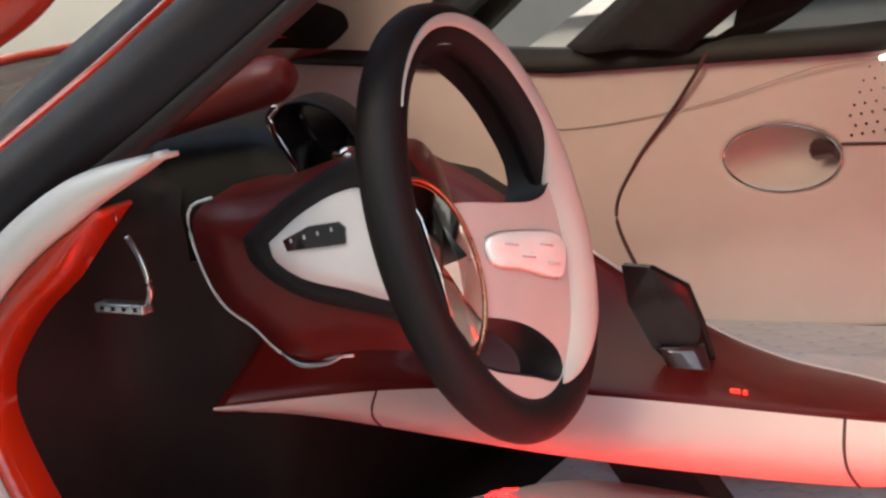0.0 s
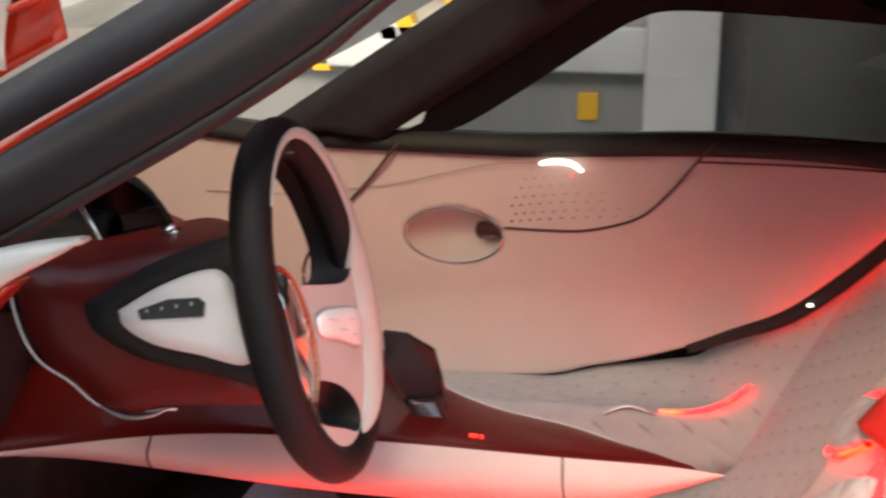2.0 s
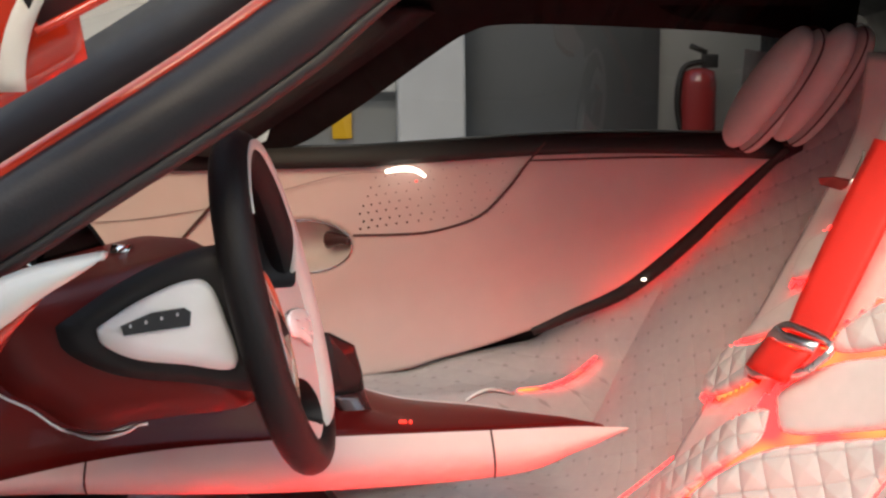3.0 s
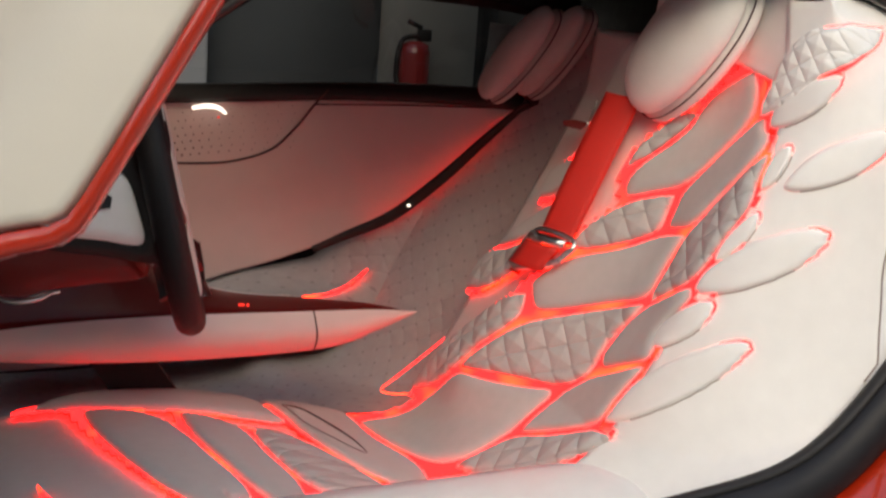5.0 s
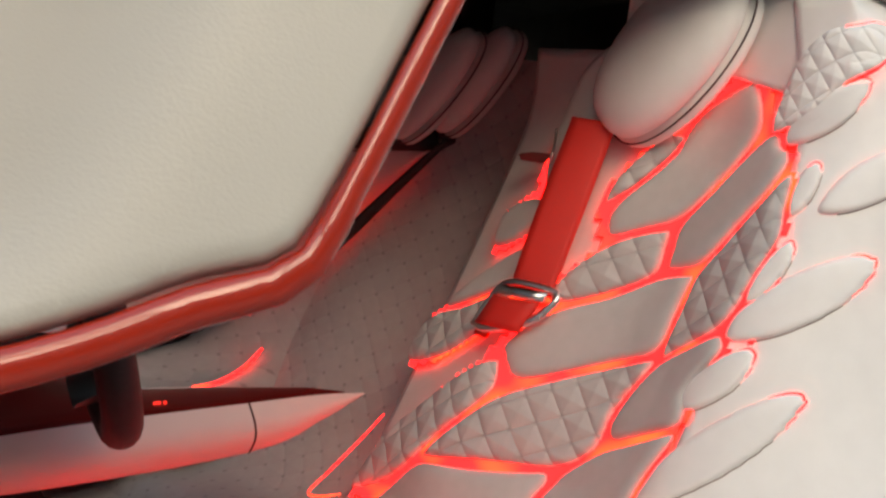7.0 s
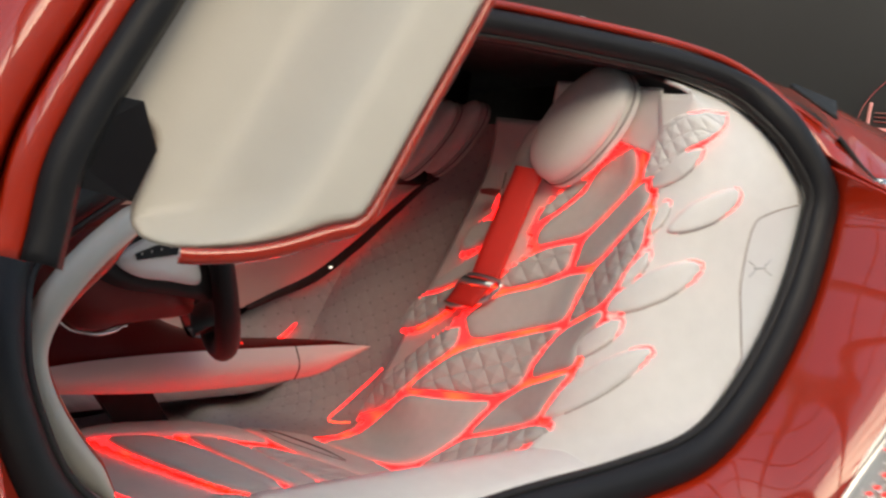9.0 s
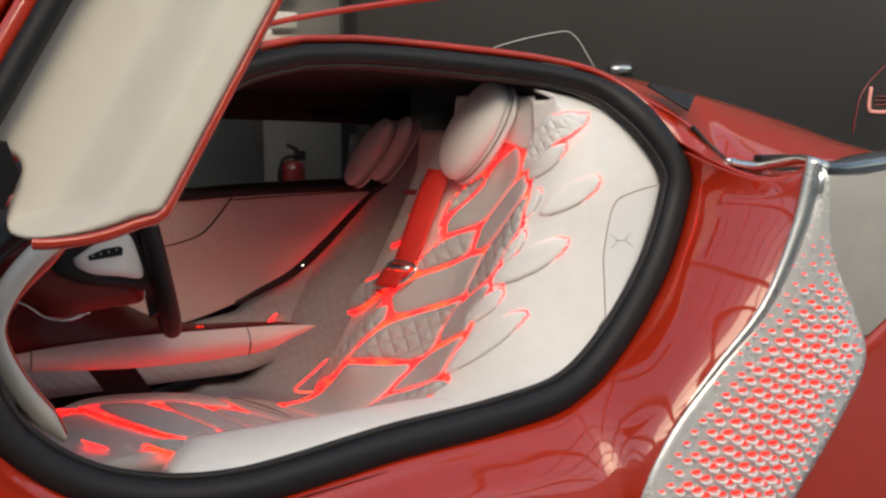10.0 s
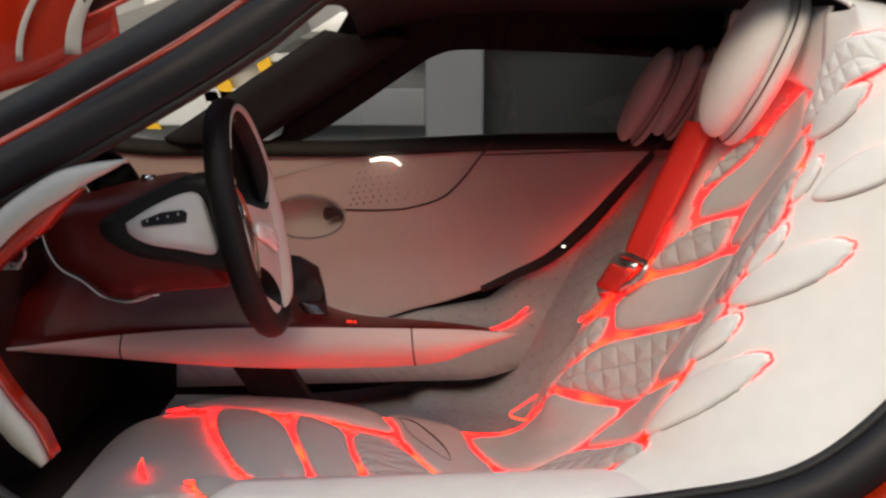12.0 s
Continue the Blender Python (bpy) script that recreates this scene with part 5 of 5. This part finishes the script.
for k in range(4):
    part("switch", box((-0.121 + 0.016 * k, -0.4472, 0.788 + 0.0035 * k), (-0.1185 + 0.016 * k, -0.446, 0.792 + 0.0035 * k), 0.0008, 1), STEEL, sw)
HOOD = spline([(x, 0, z) for x, z in ((-0.245, 0.765), (-0.266, 0.81), (-0.288, 0.856), (-0.292, 0.872), (-0.275, 0.886), (-0.24, 0.887), (-0.203, 0.870), (-0.179, 0.838), (-0.168, 0.808), (-0.165, 0.765))], 44)
part("cowl", loft([[Vector((-0.23 + (p.x + 0.23) * f + dx, y, 0.80 + (p.z - 0.80) * f)) for p in HOOD] for y, f, dx in ((-0.235, 0.93, 0.0), (-0.252, 0.96, 0.0), (-0.256, 0.99, 0.0), (-0.248, 1.01, 0.0), (-0.20, 1.0, -0.028), (-0.14, 0.94, -0.07))]), BLACKLEATHER, dash, "black leather instrument hood")
bm = bmesh.new()
bm.faces.new([bm.verts.new((p.x * 0.94 - 0.0138, -0.238, 0.80 + (p.z - 0.80) * 0.94)) for p in HOOD])
part("display", bm, GLOSSBLACK, dash, "dark glossy instrument display", smooth=False)
part("cowl_edge", tube(spline([(-0.245, -0.262, 0.785), (-0.266, -0.262, 0.822), (-0.287, -0.262, 0.858), (-0.291, -0.261, 0.873), (-0.280, -0.258, 0.885)], 24), lambda f: 0.0028 + 0.003 * f, 8), CHROME, dash, "chrome edge of the instrument hood")
part("stalk", tube([(-0.155, -0.32, 0.842), (-0.135, -0.325, 0.842)], 0.008, 10), CHROME, dash, "short chrome stalk behind the wheel")
part("dash_roll", tube(spline([(-0.52, -0.29, 0.868), (-0.36, -0.30, 0.897), (-0.25, -0.305, 0.916), (-0.222, -0.305, 0.921), (-0.214, -0.305, 0.9225)], 30), lambda f: 0.025 if f < 0.9 else 0.025 - 0.012 * ((f - 0.9) / 0.1) ** 2, 18), PINKROLL, dash, "dark red padded roll on the dashboard top")
rows = []
for j in range(17):
    x = -0.255 - 0.33 * j / 16
    d = 0.02 * (j / 16)
    lift = 0.022 * min(max((-0.285 - x) / 0.04, 0), 1)
    rows.append([Vector((x, min(y, -0.21 + 1.6 * max(0, -0.33 - x)), z - d + lift)) for y, z in ((-0.255, 0.70), (-0.262, 0.78), (-0.262, 0.822), (-0.252, 0.838), (-0.235, 0.846), (-0.16, 0.852), (-0.05, 0.85))])
part("hood_wing", slab(rows, 0.008), BLACKLEATHER, dash, "black leather wing of the instrument hood")
rows = []
for j in range(31):
    y = -0.56 + 1.06 * j / 30
    dz = -0.16 * min(max((y + 0.22) / 0.2, 0), 1)
    back = 0.13 * min(max((-0.2 - y) / 0.1, 0), 1)
    rows.append([Vector((-0.40 - back, y, 0.30)), Vector((-0.42 - back, y, 0.60)), Vector((-0.38 - back, y, 0.74 + dz)), Vector((-0.40 - 0.5 * back, y, 0.80 + dz)), Vector((-0.47 - 0.3 * back, y, 0.84 + dz)), Vector((-0.62, y, 0.87 + dz)), Vector((-0.95, y, 0.83 + dz))])
part("dash_body", slab(rows, 0.01), BLACK, dash, "matt black dashboard body")
pedal = thing("dead_pedal", "drilled white metal pedal plate with frame", "pedal")
part("pedal_plate", box((-0.405, -0.455, 0.712), (-0.335, -0.44, 0.722), 0.002), SATIN, pedal)
for k in range(4):
    part("pedal_stud", box((-0.395 + 0.016 * k, -0.4565, 0.7155), (-0.391 + 0.016 * k, -0.4545, 0.7195)), BLACK, pedal)
part("pedal_frame", tube(spline([(-0.338, -0.447, 0.718), (-0.327, -0.447, 0.735), (-0.331, -0.447, 0.765), (-0.345, -0.447, 0.79)], 20), 0.003, 8), SATIN, pedal)

# cream lip of the door opening's front
lip = thing("aperture_trim", "cream leather trim with red inner face at the opening's front", "car trim")
LC = [(-0.133, -0.577, 0.891), (-0.21, -0.615, 0.864), (-0.285, -0.645, 0.812), (-0.338, -0.655, 0.75), (-0.362, -0.66, 0.69), (-0.35, -0.66, 0.63), (-0.31, -0.66, 0.555), (-0.245, -0.655, 0.468)]
lc = spline(LC, 60)
rows_c, rows_r = [], []
for i, p in enumerate(lc):
    t = (lc[min(i + 1, 59)] - lc[max(i - 1, 0)]).normalized()
    inw = t.cross(Vector((0, -1, 0)))
    if inw.dot(Vector((0.1, -0.66, 0.68)) - p) < 0:
        inw = -inw
    f = i / 59
    w = 0.020 * min(1, f * 6) ** 0.7 * min(1, (1 - f) * 8 + 0.35)
    rows_c.append([p + inw * w * 1.05 + Vector((0, 0.012, 0)), p + inw * w * 0.95 + Vector((0, -0.004, 0)), p + inw * w * 0.2 + Vector((0, -0.010, 0)), p - inw * w * 0.7 + Vector((0, -0.002, 0)), p - inw * w + Vector((0, 0.02, 0))])
    r_ = min(max((f - 0.14) * 8, 0.02), 1) if f < 0.3 else max(0.15, 1.0 - (f - 0.3) * 4)
    rows_r.append([p + inw * w * 1.0 + Vector((0, 0.011, 0)), p + inw * w * (1.0 + 0.7 * r_) + Vector((0, 0.02, 0)), p + inw * w * (1.0 + 1.0 * r_) + Vector((0, 0.05, 0))])
part("cream_face", slab(rows_c, 0.004), CREAM, lip, "cream leather face")
part("red_face", slab(rows_r[8:], 0.004), RED, lip, "red painted inner face")

# ---- belt ----
belt = thing("seat_belt", "red webbing seat belt with a metal buckle on the seat", "seat belt")
rows = []
for j in range(31):
    f = j / 30
    s = 1.55 - 0.265 * f
    u0 = 0.116 + 0.012 * f
    rows.append([seat_point(u0 + 0.004 + 0.047 * k / 6, s, 0.022 + 0.016 * (1 - k / 6) * math.sin(math.pi * min(1, f * 0.8 + 0.2)) ** 0.5) for k in range(7)])
part("webbing", slab(rows, 0.003), BELT, belt, "bright red belt webbing")
loop_ = [(0.106, 1.226), (0.114, 1.262), (0.126, 1.292), (0.152, 1.297), (0.186, 1.289), (0.184, 1.268), (0.168, 1.243), (0.128, 1.224)]
part("buckle_frame", tube(spline([seat_point(u, s, 0.03) for u, s in loop_ + loop_[:1]], 41)[:-1], 0.0055, 8, True), SATIN, belt, "bent metal buckle frame")
part("buckle_tongue", slab([[seat_point(0.121 + 0.052 * k / 4 - 0.008 * j / 4, 1.272 - 0.045 * j / 4, 0.030) for k in range(5)] for j in range(5)], 0.008), BELT, belt, "red cloth-covered buckle tongue")
part("buckle_plate", slab([[seat_point(0.124 + 0.054 * k / 3, 1.288 - 0.014 * j, 0.037) for k in range(4)] for j in range(2)], 0.003), SATIN, belt, "bright buckle plate")
part("anchor_tab", slab([[seat_point(0.106 + 0.02 * k, 1.228 - 0.015 * j, 0.024) for k in range(2)] for j in range(2)], 0.006), BELT, belt, "red anchor tab")
hookm = thing("belt_hook", "thin metal belt hook with red strap end", "belt hook")
part("hook_wire", tube(spline([(0.731, -0.213, 0.914), (0.728, -0.217, 0.905), (0.715, -0.23, 0.890), (0.707, -0.238, 0.880), (0.704, -0.236, 0.868)], 20), 0.0022, 8), SATIN, hookm)
part("strap_end", prism([(0.711, -0.236, 0.878), (0.695, -0.205, 0.879), (0.684, -0.19, 0.876), (0.686, -0.192, 0.868), (0.700, -0.225, 0.866)], 0.005, (0.8, 0.2, 0.3)), PINKROLL, hookm, "dark red strap end", smooth=False)

# ---- raised driver's door ----
driver_door = thing("driver_door", "raised driver's door with cream inner panel and red painted rim", "car door")


def hung(p):
    """Places a point of the raised door by its lower rear corner."""
    return Vector((-0.185, -1.213, 0.946)) + (Vector(p) - Vector((-0.071, -0.988, 0.939))) * 0.8


E1 = Vector((0.508, 0.041, 0.86)).normalized()
C0 = Vector((-0.104, -1.066, 0.939))
NB = Vector((0.30, 0.925, -0.225)).normalized()
EDGE = [C0 + E1 * 0.75, C0 + E1 * 0.4, C0 + E1 * 0.15, C0 + E1 * 0.02, C0 + Vector((-0.012, 0.002, -0.008))] + [Vector(p) for p in (
    (-0.148, -1.05, 0.922), (-0.198, -1.04, 0.905), (-0.255, -1.03, 0.894), (-0.325, -1.005, 0.890), (-0.366, -0.99, 0.901), (-0.381, -0.985, 0.925), (-0.376, -0.975, 0.955),
    (-0.358, -0.967, 0.995), (-0.346, -0.963, 1.026), (-0.362, -0.955, 1.053), (-0.405, -0.94, 1.068), (-0.375, -0.933, 1.13), (-0.335, -0.93, 1.2), (-0.12, -0.93, 1.56))]
loop = [p + Vector((0.033, 0.078, 0.0)) for p in spline(EDGE, 110)]
mid_d = hung((-0.107, -0.922, 1.12))
loop = [hung(p) for p in loop]
level = sum(loop, Vector()) / len(loop)
loop = [p - NB * (p - level).dot(NB) * 0.85 for p in loop]


def inset(pts, d):
    """The outline moved inwards by d metres (one number, or one for each point) in the panel's plane."""
    out = []
    n = len(pts)
    for k in range(n):
        t = (pts[(k + 2) % n] - pts[k - 2]).normalized()
        w = t.cross(NB).normalized()
        out.append(pts[k] + w * (d[k] if isinstance(d, list) else d))
    return out


turn = sum(((a - mid_d).cross(b - mid_d)).dot(NB) for a, b in zip(loop, loop[1:]))
SIGN = -1 if turn > 0 else 1
closed = spline(loop + loop[:1], 161)[:-1]
rows = []
for d, lift in ((0.0, -0.010), (0.002, -0.003), (0.005, 0.0), (0.010, 0.001)):
    rows.append([p - NB * lift for p in inset(closed, SIGN * d)])
rows[-1] = [p - NB * (p - level).dot(NB) for p in rows[-1]]
bm = loft(rows, True)
bm.verts.ensure_lookup_table()
face = bm.faces.new(bm.verts[-160:])
RW = E1.cross(NB).normalized()
if RW.x > 0:
    RW = -RW
BD = (loop[58] - loop[47]).normalized()
BW = BD.cross(NB).normalized()
if BW.z < 0:
    BW = -BW
corner_r, corner_b = loop[12], loop[53]
for k in range(26):
    geom = [g for g in bm.verts[:] + bm.edges[:] + bm.faces[:]]
    bmesh.ops.bisect_plane(bm, geom=geom, plane_co=corner_r + RW * (0.025 + 0.012 * k), plane_no=RW)
for k in range(6):
    geom = [g for g in bm.verts[:] + bm.edges[:] + bm.faces[:]]
    bmesh.ops.bisect_plane(bm, geom=geom, plane_co=corner_b + BW * (0.010 + 0.010 * k), plane_no=BW)
bmesh.ops.remove_doubles(bm, verts=bm.verts, dist=1e-5)
for v in bm.verts:
    # a soft hollow leaves the rear band, and the lower lip turns away
    a = min(max(((v.co - corner_r).dot(RW) - 0.05) / 0.11, 0), 1)
    b = min(max((v.co - corner_b).dot(BW) / 0.05, 0), 1)
    a = a * a * (3 - 2 * a)
    v.co = v.co + NB * (0.058 * a * (0.1 + 0.9 * b))
bmesh.ops.triangulate(bm, faces=bm.faces[:])
part("inner_panel", bm, CREAM, driver_door, "cream leather inner door panel")
rows = []
k_edge = 60
for d, lift in ((-0.001, 0.004), (-0.002, -0.001), (-0.0085, 0.001), (-0.0105, 0.004), (-0.011, 0.02), (-0.006, 0.03)):
    wide = [SIGN * d * (1 + 0.5 * min(max((k - 43) / 4, 0), 1)) for k in range(len(loop))]
    rows.append([p + NB * lift for p in inset(loop, wide)[2:k_edge]])
part("painted_rim", loft(rows), RED, driver_door, "red painted rim of the door")
frame_mid = [hung(p + NB * 0.04 + Vector((-0.05, 0, 0))) for p in spline([(-0.05, -0.88, 1.56), (-0.20, -0.89, 1.32), (-0.312, -0.90, 1.135), (-0.355, -0.905, 1.062), (-0.389, -0.91, 0.989), (-0.405, -0.915, 0.919), (-0.416, -0.92, 0.874)], 60)]
rows, rows_s = [], []
for i, p in enumerate(frame_mid):
    t = (frame_mid[min(i + 1, 59)] - frame_mid[max(i - 1, 0)]).normalized()
    w = t.cross(NB).normalized()
    if w.x > 0:
        w = -w
    rows.append([p - w * 0.024 + NB * 0.02, p - w * 0.018, p - NB * 0.006, p + w * 0.014, p + w * 0.018 + NB * 0.02])
    rows_s.append([p + w * d + NB * (lift + 0.004) for d, lift in ((0.016, 0.012), (0.022, 0.002), (0.036, 0.0), (0.046, 0.018), (0.052, 0.018), (0.062, 0.002), (0.085, -0.002), (0.12, 0.02), (0.16, 0.06), (0.2, 0.12))])
part("black_frame", slab(rows, 0.006), RUBBER, driver_door, "black rubber edge of the raised door")
part("outer_skin", slab(rows_s, -0.006), RED, driver_door, "red ribbed outer skin of the raised door")
part("notch_panel", prism([hung(p) for p in ((-0.42, -0.845, 1.075), (-0.32, -0.845, 1.06), (-0.30, -0.845, 1.0), (-0.33, -0.845, 0.935), (-0.41, -0.85, 0.955), (-0.43, -0.85, 1.0))], 0.006, (0.0, -1, 0)), GLOSSBLACK, driver_door, "gloss black panel in the door's notch", smooth=False)
upper = spline([(-0.17, -0.60, 1.09), (-0.05, -0.57, 1.15), (0.10, -0.55, 1.214), (0.20, -0.55, 1.255), (0.35, -0.55, 1.287), (0.48, -0.55, 1.309), (0.62, -0.56, 1.33)], 40)
part("upper_edge", tube(upper, lambda f: 0.006 + 0.006 * f, 10, flat=0.7), RED, driver_door, "red painted upper edge of the raised door")
part("upper_lining", slab([[p + Vector((0, 0.012, 0.004)), p + Vector((-0.01, 0.0, 0.03)), p + Vector((-0.03, -0.01, 0.075)), p + Vector((-0.05, -0.03, 0.12))] for p in upper[:14]], 0.004), BLACK, driver_door, "black lining along the door's upper edge")
low_e = spline([(-0.40, -0.58, 0.955), (-0.31, -0.575, 0.985), (-0.25, -0.575, 1.005), (-0.19, -0.575, 1.037), (-0.135, -0.575, 1.066)], 24)
part("front_flank", slab([[p + Vector((-0.02 * g, -0.03 * g * (1 - 0.4 * g), 0.22 * g)) for g in [k / 8 for k in range(9)]] for p in low_e], 0.006), RED, driver_door, "glossy red front flank of the raised door")
for x_, w_ in ((-0.272, 0.0045), (-0.197, 0.011)):
    part("cream_stripe", slab([[Vector((x_ + 0.10 * g * g + w_ * d, -0.5835 - 0.03 * (0.16 + 0.7 * g) * (1 - 0.4 * (0.16 + 0.7 * g)), 1.03 + 0.13 * (x_ + 0.272) + 0.16 * g)) for d in (-1, 0, 1)] for g in [k / 12 for k in range(13)]], 0.003), CREAM, driver_door, "cream stripe on the red flank")
part("hinge_arm", tube(spline([(0.205, -0.455, 1.225), (0.20, -0.50, 1.245), (0.20, -0.55, 1.258)], 12), 0.012, 10), BLACK, driver_door, "black hinge arm of the raised door")
part("roof_hook", box((0.185, -0.475, 1.195), (0.225, -0.43, 1.245), 0.008), BLACK, car, "black bracket on the roof rail")
